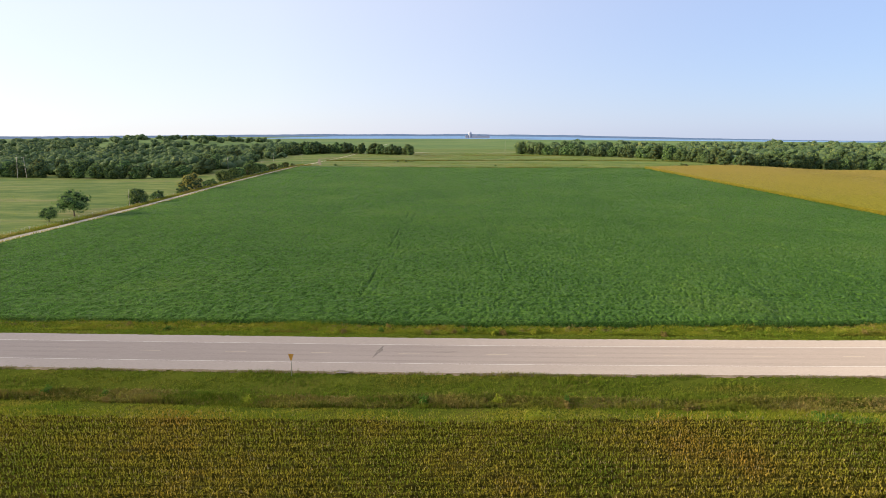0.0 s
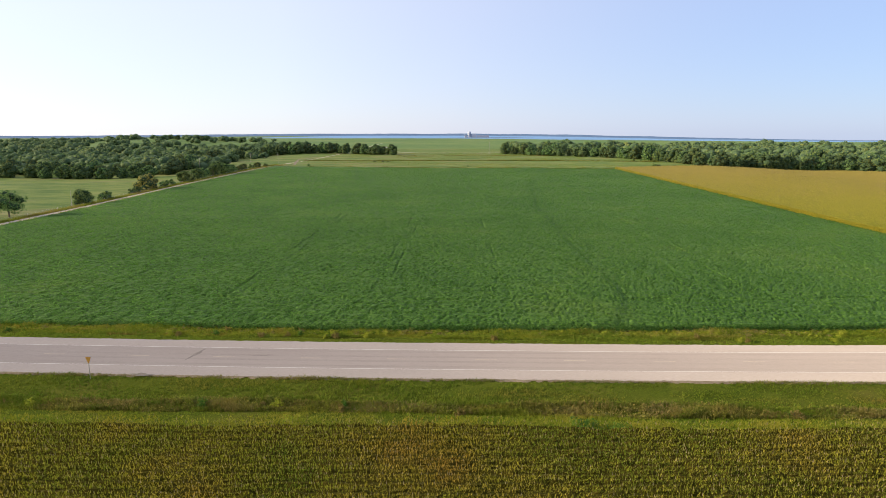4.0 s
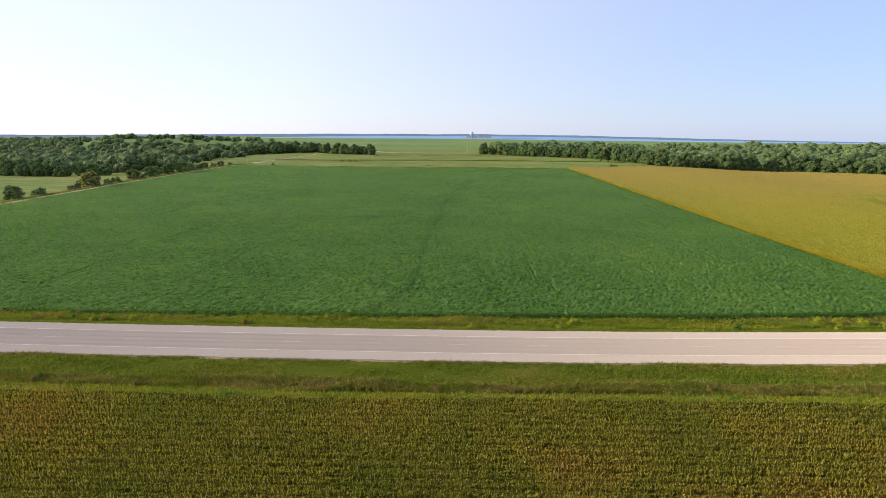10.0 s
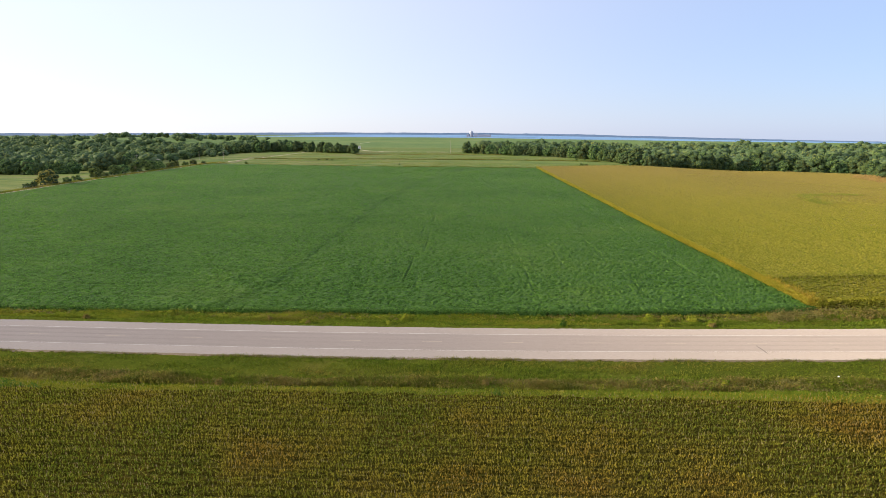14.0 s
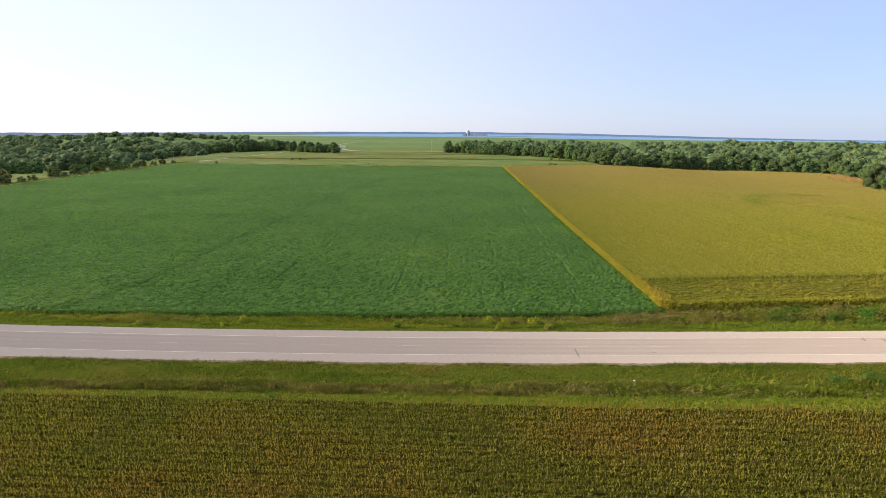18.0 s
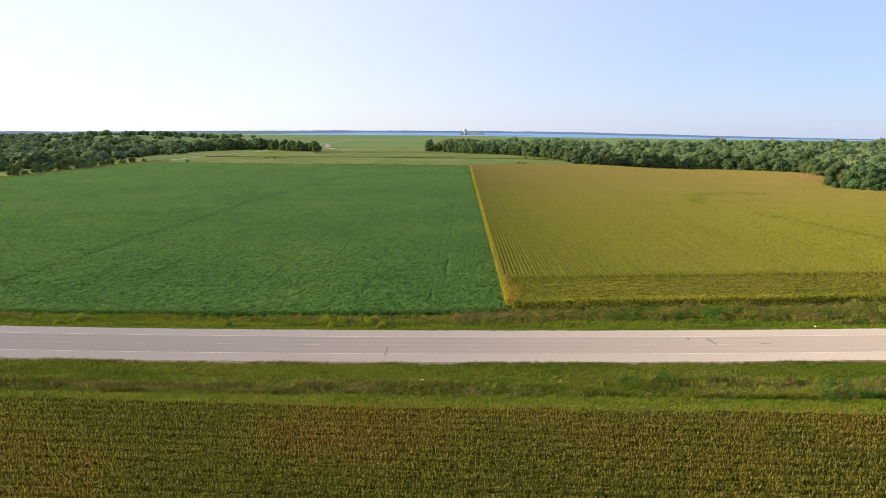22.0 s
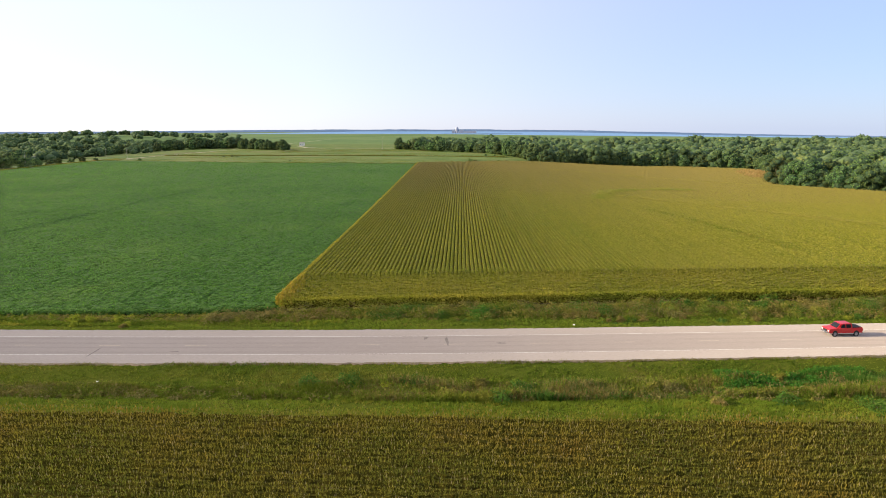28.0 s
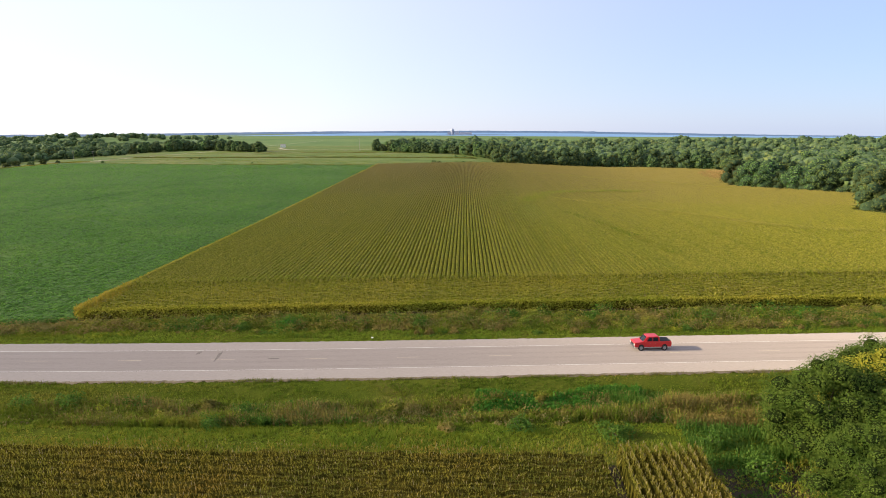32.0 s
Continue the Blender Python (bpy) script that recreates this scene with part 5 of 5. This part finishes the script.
wood_row([(416, 342), (404, 300), (384, 268), (368, 250), (380, 236)], 8, 1.1, fine, 0, 2)
wood_row([(420, 350), (424, 300), (404, 256), (396, 230), (410, 190)], 9, 1.2, oaks, 8)
for x0, x1, y0, y1, step in ((420, 700, 250, 560, 21), (250, 700, 560, 760, 24), (120, 900, 770, 1000, 30)):
    for x in np.arange(x0, x1, step):
        for y in np.arange(y0, y1, step):
            if x > 110 + (760 - y) * 0.62 and not (y < 540 and x < 420):
                far_spots.append((x + R.gauss(0, step * 0.3), y + R.gauss(0, step * 0.3), 11.5 * R.uniform(0.75, 1.2)))
wood_row([(-500, 1150), (-450, 1140), (-405, 1150)], 13, 0.8, oaks)
# the small grove and the woods west of the track
wood_row([(-90, 757), (-62, 735), (-33, 722)], 8, 1.0, oaks)
wood_row([(-84, 768), (-40, 740)], 9, 1.0, oaks)
wood_row([(-330, 414), (-268, 404), (-205, 394), (-164, 396)], 5, 0.72, oaks)
wood_row([(-340, 440), (-205, 420), (-160, 424)], 9, 0.8, oaks, 12)
wood_row([(-166, 415), (-176, 470), (-186, 540)], 9, 0.75, oaks)
wood_row([(-205, 560), (-192, 640), (-186, 724)], 10, 0.85, oaks)
wood_row([(-190, 732), (-152, 772), (-112, 772), (-94, 762)], 8, 1.05, oaks)
wood_row([(-200, 752), (-150, 790), (-112, 800)], 10, 1.1, oaks, 12)
for x0, x1, y0, y1, step in ((-420, -170, 432, 560, 19), (-560, -190, 560, 760, 23), (-800, -185, 790, 1040, 26), (-900, -560, 440, 780, 34), (-1500, -330, 1060, 1500, 44)):
    for x in np.arange(x0, x1, step):
        for y in np.arange(y0, y1, step):
            if R.random() < 0.9 and not (-390 < x < -280 and 930 < y < 1130):
                far_spots.append((x + R.gauss(0, step * 0.3), y + R.gauss(0, step * 0.3), (8.6 if step < 30 else 9.5) * R.uniform(0.75, 1.2)))

leaf_part, core_part = canopy_trees(far_spots, 5)
woods = thing("far_woodland", "mixed green woodland of rounded crowns behind the fields", "woodland", kind="stuff")
put("crowns", mesh_of("crowns", *leaf_part, M_WOODS), woods)
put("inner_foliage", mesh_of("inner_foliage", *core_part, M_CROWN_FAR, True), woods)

# trees and shrubs along the track
HEDGE = "trees and shrubs along the track"
slim = tree("tree", "small leafy tree beside the gravel track", "tree", 61, 8.6, 9.6, 12, 1700, 0.46, 0.3, M_LEAF, core=M_CROWN_CORE, inner=0.6, loose=0.5, group=HEDGE)
round_bush = tree("shrub", "rounded dark-green shrub beside the gravel track", "shrub", 62, 6.4, 7.0, 11, 1300, 0.46, 0.04, M_LEAF, core=M_CROWN_CORE, inner=0.75, loose=0.5, group=HEDGE)
low_shrub = tree("shrub", "low straggling green shrub along the fence line", "shrub", 63, 2.8, 4.2, 8, 420, 0.5, 0.02, M_LEAF, group=HEDGE)
brown_tree = tree("tree", "spreading tree with browning leaves by the track", "tree", 64, 7.4, 10.0, 12, 1100, 0.65, 0.1, M_LEAF_BROWN, group=HEDGE)
for src, x, y, s in ((slim, -131.8, 208, 0.55), (slim, -130.8, 221, 1.0), (round_bush, -126.5, 259, 1.0), (low_shrub, -125, 272, 1.0), (low_shrub, -125.5, 276, 1.25), (low_shrub, -125, 298, 0.9),
                     (low_shrub, -125, 303, 1.0), (brown_tree, -127, 317, 1.0), (low_shrub, -123.5, 328, 1.1), (low_shrub, -124.5, 338, 1.2), (round_bush, -125, 358, 1.05), (low_shrub, -124, 366, 1.0), (round_bush, -126, 380, 1.05),
                     (round_bush, -127, 391, 0.95), (round_bush, -125, 403, 1.15), (slim, -126, 412, 0.95), (round_bush, -124, 421, 1.1), (round_bush, -123, 432, 0.9), (low_shrub, -122, 444, 1.3),
                     (round_bush, -121.5, 453, 0.75), (low_shrub, -120, 466, 1.2), (round_bush, -119, 478, 0.7), (low_shrub, -117, 492, 0.9)):
    plant(src, x, y, s * 1.18, R.uniform(0, 360), 0.92)
# shrubs in the back pasture
for x, y, s in ((41, 494, 0.45), (184, 487, 1.1), (188, 489, 0.8), (212, 500, 0.5), (206, 505, 0.45), (-85, 500, 0.7), (110, 497, 0.3), (-40, 560, 0.6), (-33, 562, 0.6), (-28, 561, 0.5), (196, 585, 0.8), (204, 588, 0.6)):
    plant(low_shrub, x, y, s, R.uniform(0, 360))
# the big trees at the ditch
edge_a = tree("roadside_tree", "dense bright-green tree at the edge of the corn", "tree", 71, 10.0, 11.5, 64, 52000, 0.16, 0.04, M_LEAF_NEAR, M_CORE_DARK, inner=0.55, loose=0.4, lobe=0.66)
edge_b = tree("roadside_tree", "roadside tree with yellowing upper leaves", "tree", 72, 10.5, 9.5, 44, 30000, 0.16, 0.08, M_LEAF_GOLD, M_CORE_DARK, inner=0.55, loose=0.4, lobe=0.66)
plant(edge_a, 256.6, 68.0, 0.98, 20)
plant(edge_b, 263.4, 72.4, 0.9, 140)
plant(edge_a, 260.8, 62.0, 0.9, 250)
plant(edge_a, 270.8, 66.0, 1.1, 310)
plant(edge_a, 265.4, 75.6, 0.93, 200)
plant(edge_a, 255.6, 58.0, 0.75, 80)
plant(edge_a, 267.2, 73.0, 1.1, 10)
for src in (*oaks, *fine, slim, round_bush, low_shrub, brown_tree, edge_a, edge_b):
    for o in (*src.children_recursive, src):
        bpy.data.objects.remove(o)


# ---- roadside weeds that stand out ----
def bush(name, label, x, y, r, h, material, n=240, seed=0):
    n *= 3
    q = np.random.default_rng(seed)
    P = q.normal(0, 1, (n, 3))
    P /= np.linalg.norm(P, axis=1, keepdims=True)
    P[:, 2] = np.abs(P[:, 2])
    nn = P.copy()
    P = P * np.array([r, r, h]) * q.uniform(0.55, 1.05, (n, 1)) * (1 + 0.22 * np.sin(3 * np.arctan2(P[:, 1], P[:, 0]) + seed) + 0.18 * np.sin(5 * P[:, 2] + 2 * P[:, 0] + seed))[:, None]
    v, f = clumps(P, nn, q.uniform(0.12, 0.28, n), 0.7)
    root = thing(name, label, "weed", (x, y, float(ground(x, y))), group="roadside weeds")
    put("foliage", mesh_of("foliage", v, f, material), root)
    stems = [tube([(0, 0, -0.1), (0.4 * r * math.cos(a), 0.4 * r * math.sin(a), h * 0.7)], [0.04, 0.015], 4) for a in (0.3, 1.9, 3.4, 5.0)]
    put("stems", mesh_of("stems", *join(*stems), M_BARK), root)
    return root


for k, (x, y, r, h, mat, lab) in enumerate((
        (10, 62.6, 1.3, 1.5, M_GOLD, "yellow-green weed clump in the roadside ditch"),
        (41.5, 62.5, 1.6, 1.2, M_LUSH, "lush green weed clump in the ditch"), (45, 62.0, 1.3, 1.0, M_LUSH, "lush green weed clump in the ditch"),
        (87.6, 93.6, 0.8, 1.0, M_GOLD, "yellow-green bush in the far ditch"), (128.6, 95.4, 1.0, 1.1, M_GOLD, "yellow-green bush in the far ditch"), (131.4, 95.3, 0.8, 0.9, M_GOLD, "yellow-green bush in the far ditch"), (136, 95.6, 0.9, 1.0, M_GOLD, "yellow-green bush in the far ditch"),
        (102, 63.6, 0.9, 1.1, M_LUSH, "dark-green bush in the mown ditch"), (194.6, 103.2, 2.6, 1.7, M_EMERALD, "dark-green bush below the tall corn"),
        (187.5, 101.5, 1.4, 1.2, M_LUSH, "green bush in the far ditch"), (173, 73.5, 1.5, 1.3, M_LUSH, "green bush in the near ditch"), (178, 74.3, 1.6, 1.3, M_LUSH, "green bush in the near ditch"),
        (196.5, 70.0, 1.3, 1.4, M_LUSH, "green bush in the near ditch"), (200, 74, 1.8, 1.1, M_LUSH, "lush green weeds in the near ditch"),
        (238, 70, 2.0, 1.3, M_LUSH, "green weeds beside the corn"), (247, 68.5, 2.0, 1.5, M_LUSH, "green weeds under the trees"), (249, 63, 2.2, 1.6, M_LUSH, "green weeds under the trees"),
        (228.5, 71, 1.5, 1.2, M_LUSH, "green weeds in the ditch"), (221, 70.5, 0.9, 0.8, M_WEED, "dry grass tuft in the ditch"))):
    bush("weed_clump", lab, x, y, r, h, mat, 320 if r > 1.5 else 200, 100 + k)
for k in range(70):
    x = R.uniform(-60, 300)
    far = R.random() < 0.6
    d = R.uniform(8.8, 11) if far else R.uniform(-15.5, -13)
    y = float(road_y(x)) + d if R.random() < 0.7 or not far else float(far_front(x)) - R.uniform(0.5, 3)
    mat, lab = R.choice(((M_GOLD, "yellow-flowering goldenrod clump on the verge"), (M_LUSH, "green weed clump on the road verge"), (M_RUST, "dry brown weed clump on the verge"), (M_RUST, "dry brown weed clump on the verge")))
    bush("weed_clump", lab, x, y, R.uniform(0.35, 0.85), R.uniform(0.5, 1.0), mat, 90, 200 + k)

for k in range(44):
    far = k < 34
    x = R.uniform(166, 305) if far else R.uniform(186, 246)
    y = float(far_front(x)) - R.uniform(0.6, 3.4 + 0.05 * max(x - 166, 0)) if far else float(road_y(x)) - R.uniform(12.6, 15.5)
    mat, lab = R.choice(((M_LUSH, "leafy green weed bush in the ditch"), (M_GRASS, "dull green weed bush in the ditch"), (M_WEED, "yellow-green weed bush in the ditch"), (M_RUST_DARK, "faded brown weed bush in the ditch"), (M_OLIVE, "dark-olive weed bush in the ditch")))
    bush("weed_clump", lab, x, y, R.uniform(0.8, 1.7), R.uniform(0.8, 1.35), mat, 260, 400 + k)


# ---- pavement marks and litter ----
def stain(x, y, w, l, turn, label):
    n = 14
    a = np.linspace(0, 2 * np.pi, n, endpoint=False)
    q = 1 + 0.25 * rng.normal(0, 1, n)
    V = np.concatenate([[[0, 0, 0]], np.stack([np.cos(a) * w * q, np.sin(a) * l * q, 0 * a], -1)])
    F = np.array([(0, k + 1, (k + 1) % n + 1) for k in range(n)])
    put("tar_stain", mesh_of("tar_stain", V, F, M_TAR), road, label, pose(x, y, 0.009, 0, 0, turn))


for x, y, w, l, t in ((-8.9, 84.3, 0.28, 1.9, -12), (0.5, 83.6, 1.6, 0.14, 2), (141, 81.2, 0.12, 2.0, 4), (152, 82.0, 0.7, 0.12, 5), (189.2, 88.9, 0.22, 1.4, 6), (197, 88.3, 0.6, 0.25, 0), (-13, 76.2, 1.2, 0.5, 0), (186, 89.8, 0.3, 0.5, 0)):
    stain(x, y, w, l, t, "dark tar stain on the pavement")


def box(bm, x0, x1, y0, y1, z0, z1, taper=1.0):
    vs = [bm.verts.new((x, (y - (y0 + y1) / 2) * (taper if z == z1 else 1) + (y0 + y1) / 2, z)) for z in (z0, z1) for x, y in ((x0, y0), (x1, y0), (x1, y1), (x0, y1))]
    for f in ((3, 2, 1, 0), (4, 5, 6, 7), (0, 1, 5, 4), (1, 2, 6, 5), (2, 3, 7, 6), (3, 0, 4, 7)):
        bm.faces.new([vs[i] for i in f])


def rounded(bm, width):
    bmesh.ops.bevel(bm, geom=bm.edges[:], offset=width, segments=2, affect="EDGES", profile=0.5)


def cylinder(bm, r, depth, m, seg=18, r2=None):
    bmesh.ops.create_cone(bm, cap_ends=True, segments=seg, radius1=r, radius2=r if r2 is None else r2, depth=depth, matrix=m)


for x, y in ((147, 72.3), (195.6, 70.7), (208.5, 97.2)):
    bm = bmesh.new()
    box(bm, -0.16, 0.16, -0.1, 0.1, 0, 0.16)
    rounded(bm, 0.04)
    me = bpy.data.meshes.new("litter")
    bm.to_mesh(me)
    bm.free()
    me.materials.append(M_LITTER)
    tagged(put("litter", me, None, "", pose(x, y, float(ground(x, y)) + 0.25, 10, 15, 40)), "small piece of white litter caught in the grass", "litter")

# ---- the pennant road sign ----
sign = thing("road_sign", "yellow pennant warning sign on a thin steel post", "sign", (-19.2, 75.4, float(ground(-19.2, 75.4))))
bm = bmesh.new()
box(bm, -0.035, 0.035, -0.03, 0.03, -0.2, 2.9)
rounded(bm, 0.01)
part("post", bm, M_STEEL, sign)
bm = bmesh.new()
f = [bm.verts.new(p) for p in ((-0.34, -0.045, 2.9), (0.36, -0.045, 2.9), (0.05, -0.045, 2.05), (-0.06, -0.045, 2.05))]
g = [bm.verts.new((v.co.x, -0.035, v.co.z)) for v in f]
bm.faces.new(f)
bm.faces.new(g[::-1])
for k in range(4):
    bm.faces.new((f[k], g[k], g[(k + 1) % 4], f[(k + 1) % 4]))
part("face", bm, M_SIGN, sign, "yellow reflective pennant face")


# ---- utility poles ----
def utility_pole(x, y, h, group="utility poles", arm=True, lean=0.0):
    root = thing("utility_pole", "slender weathered wooden utility pole with a crossarm", "utility pole", (x, y, float(ground(x, y))), group=group)
    put("pole", mesh_of("pole", *tube([(0, 0, -0.5), (lean * 0.5, 0, h * 0.5), (lean, 0, h)], [h * 0.014, h * 0.012, h * 0.009], 8), M_POLE, True), root)
    if arm:
        bm = bmesh.new()
        box(bm, lean - 1.1, lean + 1.1, -0.06, 0.06, h - 0.75, h - 0.6)
        part("crossarm", bm, M_POLE, root)
        for dx in (-1.0, 0.55, 1.0):
            bm = bmesh.new()
            cylinder(bm, 0.05, 0.2, Matrix.Translation((lean + dx, 0, h - 0.5)), 8, 0.03)
            part("insulator", bm, M_STEEL, root)
    return root


for x, y, h, lean in ((-269, 398, 13.5, 0.9), (-264.5, 400, 13.5, -0.7), (73.5, 752, 15, 0), (-125.5, 250, 6.5, 0), (-123.5, 431, 7.5, 0), (-150, 560, 8, 0), (-121.5, 545, 8, 0), (-160, 470, 9, 0)):
    utility_pole(x, y, h, lean=lean, arm=h > 7)

# fence posts along the track and the back pasture
bm = bmesh.new()
cylinder(bm, 0.07, 1.5, Matrix.Translation((0, 0, 0.6)), 8, 0.055)
post_me = bpy.data.meshes.new("fence_post")
bm.to_mesh(post_me)
bm.free()
post_me.materials.append(M_POLE)
fence = thing("wire_fence", "weathered wooden post and wire fence beside the track", "fence")
fp = [(float(track_x(y)) - 4.2, y) for y in np.arange(150, 500, 8.0)]
for x, y in fp:
    put("fence_post", post_me, fence, "", (x, y, float(ground(x, y))))
for hgt in (0.5, 0.9, 1.25):
    put("wire", mesh_of("wire", *tube([(x, y, float(ground(x, y)) + hgt) for x, y in fp], [0.012] * len(fp), 3), M_STEEL), fence)

# ---- the white farm building and the power station on the horizon ----
house = thing("farm_building", "small white farm building with a grey roof", "building", (-62, 885, float(ground(-62, 885))), turn=10)
bm = bmesh.new()
box(bm, -4.5, 4.5, -3.5, 3.5, -0.5, 4.2)
part("wall", bm, M_WHITE, house)
bm = bmesh.new()
ridge = [bm.verts.new(p) for p in ((-4.9, -3.9, 4.1), (4.9, -3.9, 4.1), (4.9, 3.9, 4.1), (-4.9, 3.9, 4.1), (-4.9, 0, 6.0), (4.9, 0, 6.0))]
for f in ((0, 1, 5, 4), (2, 3, 4, 5), (0, 4, 3), (1, 2, 5), (3, 2, 1, 0)):
    bm.faces.new([ridge[i] for i in f])
part("roof", bm, M_ROOF, house)
for x0 in (-2.6, 1.4):
    bm = bmesh.new()
    box(bm, x0, x0 + 1.2, -3.56, -3.5, 1.3, 2.7)
    part("window", bm, M_GLASS, house)
house.matrix_world = house.matrix_world @ Matrix.Diagonal((0.75, 0.75, 0.75, 1))
plant_at = (97, 2290, 15.4)
station = thing("power_station", "pale domed power station far away on the horizon", "building", plant_at)
bm = bmesh.new()
cylinder(bm, 6.5, 17, Matrix.Translation((0, 0, 8)), 24)
part("reactor_tower", bm, M_CONCRETE, station)
bm = bmesh.new()
bmesh.ops.create_uvsphere(bm, u_segments=20, v_segments=10, radius=6.5, matrix=Matrix.Translation((0, 0, 16)))
part("dome", bm, M_CONCRETE, station, smooth=True)
for x0, x1, h in ((-17, -8, 11), (8, 24, 13), (26, 70, 9)):
    bm = bmesh.new()
    box(bm, x0, x1, -6, 6, -3, h)
    part("hall", bm, M_CONCRETE, station)

# ---- the red pickup ----
TX = 247.6
slope = math.degrees(math.atan2(float(road_y(TX + 4) - road_y(TX - 4)), 8))
truck = thing("pickup_truck", "bright red crew-cab pickup with a black bed", "pickup truck", (TX, float(road_y(TX)) + 1.75, 0.004), turn=slope)


def slab(profile, half, inset, material, name, parent, label="", smooth=False):
    """A side profile in x and z given thickness in y, drawn in towards its top."""
    bm = bmesh.new()
    rows = []
    top = max(z for _, z in profile)
    low = min(z for _, z in profile)
    for s in (-1, 1):
        rows.append([bm.verts.new((x, s * (half - inset * (z - low) / (top - low)), z)) for x, z in profile])
    n = len(profile)
    bm.faces.new(rows[0])
    bm.faces.new(rows[1][::-1])
    for k in range(n):
        bm.faces.new((rows[0][k], rows[1][k], rows[1][(k + 1) % n], rows[0][(k + 1) % n]))
    bmesh.ops.recalc_face_normals(bm, faces=bm.faces)
    bmesh.ops.bevel(bm, geom=bm.edges[:], offset=0.035, segments=2, affect="EDGES", profile=0.5)
    return part(name, bm, material, parent, label, smooth)


body = slab([(-2.88, 0.6), (-2.92, 1.0), (-2.82, 1.16), (-1.5, 1.27), (1.1, 1.3), (2.86, 1.36), (2.92, 1.28), (2.92, 0.55), (-2.6, 0.5)], 0.99, 0.05, M_RED, "body", truck)
cab = slab([(-1.6, 1.25), (-0.92, 1.86), (-0.7, 1.95), (0.85, 1.97), (1.02, 1.9), (1.14, 1.28)], 0.94, 0.17, M_RED, "cab", truck)
slab([(-2.95, 0.42), (-2.9, 0.62), (2.9, 0.58), (2.97, 0.42)], 0.97, 0.0, M_SILVER, "lower_trim", truck, "silver lower body trim")
# made-up flat slab closing the bed, in place of its open black inside
bm = bmesh.new()
box(bm, 1.2, 2.84, -0.86, 0.86, 1.3, 1.385)
rounded(bm, 0.02)
part("bed_cover", bm, M_BLACK, truck, "flat black slab in place of the open bed")
for s in (-1, 1):
    for a, b in ((-1.0, -0.1), (0.0, 0.85)):
        bm = bmesh.new()
        q = [bm.verts.new(p) for p in ((a, s * 0.945, 1.34), (b, s * 0.945, 1.34), (b - 0.06, s * 0.81, 1.84), (a + (0.42 if a < -0.5 else 0.03), s * 0.81, 1.84))]
        bm.faces.new(q if s < 0 else q[::-1])
        bmesh.ops.solidify(bm, geom=bm.faces[:], thickness=0.03)
        part("side_window", bm, M_GLASS, cab, "dark tinted side window")
    bm = bmesh.new()
    box(bm, -1.25, -1.05, s * 0.97 - 0.1 + 0.08 * s, s * 0.97 + 0.1 + 0.08 * s, 1.22, 1.42)
    rounded(bm, 0.03)
    part("side_mirror", bm, M_RED, cab)
    for a in (-0.5, 0.35):
        bm = bmesh.new()
        box(bm, a, a + 0.16, s * 0.98 - 0.015, s * 0.98 + 0.015, 1.06, 1.09)
        part("door_handle", bm, M_CHROME, body)
    bm = bmesh.new()
    box(bm, -2.93, -2.78, s * 0.75 - 0.16, s * 0.75 + 0.16, 0.78, 0.98)
    rounded(bm, 0.02)
    part("headlight", bm, M_LAMP, body)
    bm = bmesh.new()
    box(bm, 2.86, 2.95, s * 0.88 - 0.08, s * 0.88 + 0.08, 0.78, 1.12)
    part("tail_light", bm, M_TAIL, body)
    for wx in (-1.85, 1.85):
        m = Matrix.Translation((wx, s * 0.86, 0.40)) @ Matrix.Rotation(radians(90), 4, "X")
        bm = bmesh.new()
        cylinder(bm, 0.40, 0.26, m, 24)
        rounded(bm, 0.03)
        wheel = part("wheel", bm, M_TYRE, truck)
        bm = bmesh.new()
        cylinder(bm, 0.25, 0.28, m, 18)
        part("rim", bm, M_ROOF, wheel, "dull grey alloy rim")
        bm = bmesh.new()
        cylinder(bm, 0.48, 0.2, Matrix.Translation((wx, s * 0.885, 0.45)) @ Matrix.Rotation(radians(90), 4, "X"), 24)
        part("wheel_arch", bm, M_BLACK, body)
bm = bmesh.new()
q = [bm.verts.new(p) for p in ((-1.58, -0.82, 1.31), (-1.58, 0.82, 1.31), (-0.96, 0.7, 1.87), (-0.96, -0.7, 1.87))]
bm.faces.new(q)
bmesh.ops.solidify(bm, geom=bm.faces[:], thickness=0.02)
part("windscreen", bm, M_GLASS, cab, "sloping dark windscreen")
bm = bmesh.new()
box(bm, -3.02, -2.85, -0.95, 0.95, 0.48, 0.72)
rounded(bm, 0.04)
part("front_bumper", bm, M_CHROME, truck)
bm = bmesh.new()
box(bm, 2.88, 3.05, -0.95, 0.95, 0.5, 0.68)
rounded(bm, 0.04)
part("rear_bumper", bm, M_CHROME, truck)
bm = bmesh.new()
box(bm, -2.945, -2.86, -0.52, 0.52, 0.74, 1.0)
part("grille", bm, M_BLACK, body)
truck.matrix_world = truck.matrix_world @ Matrix.Diagonal((0.87, 0.92, 0.99, 1))
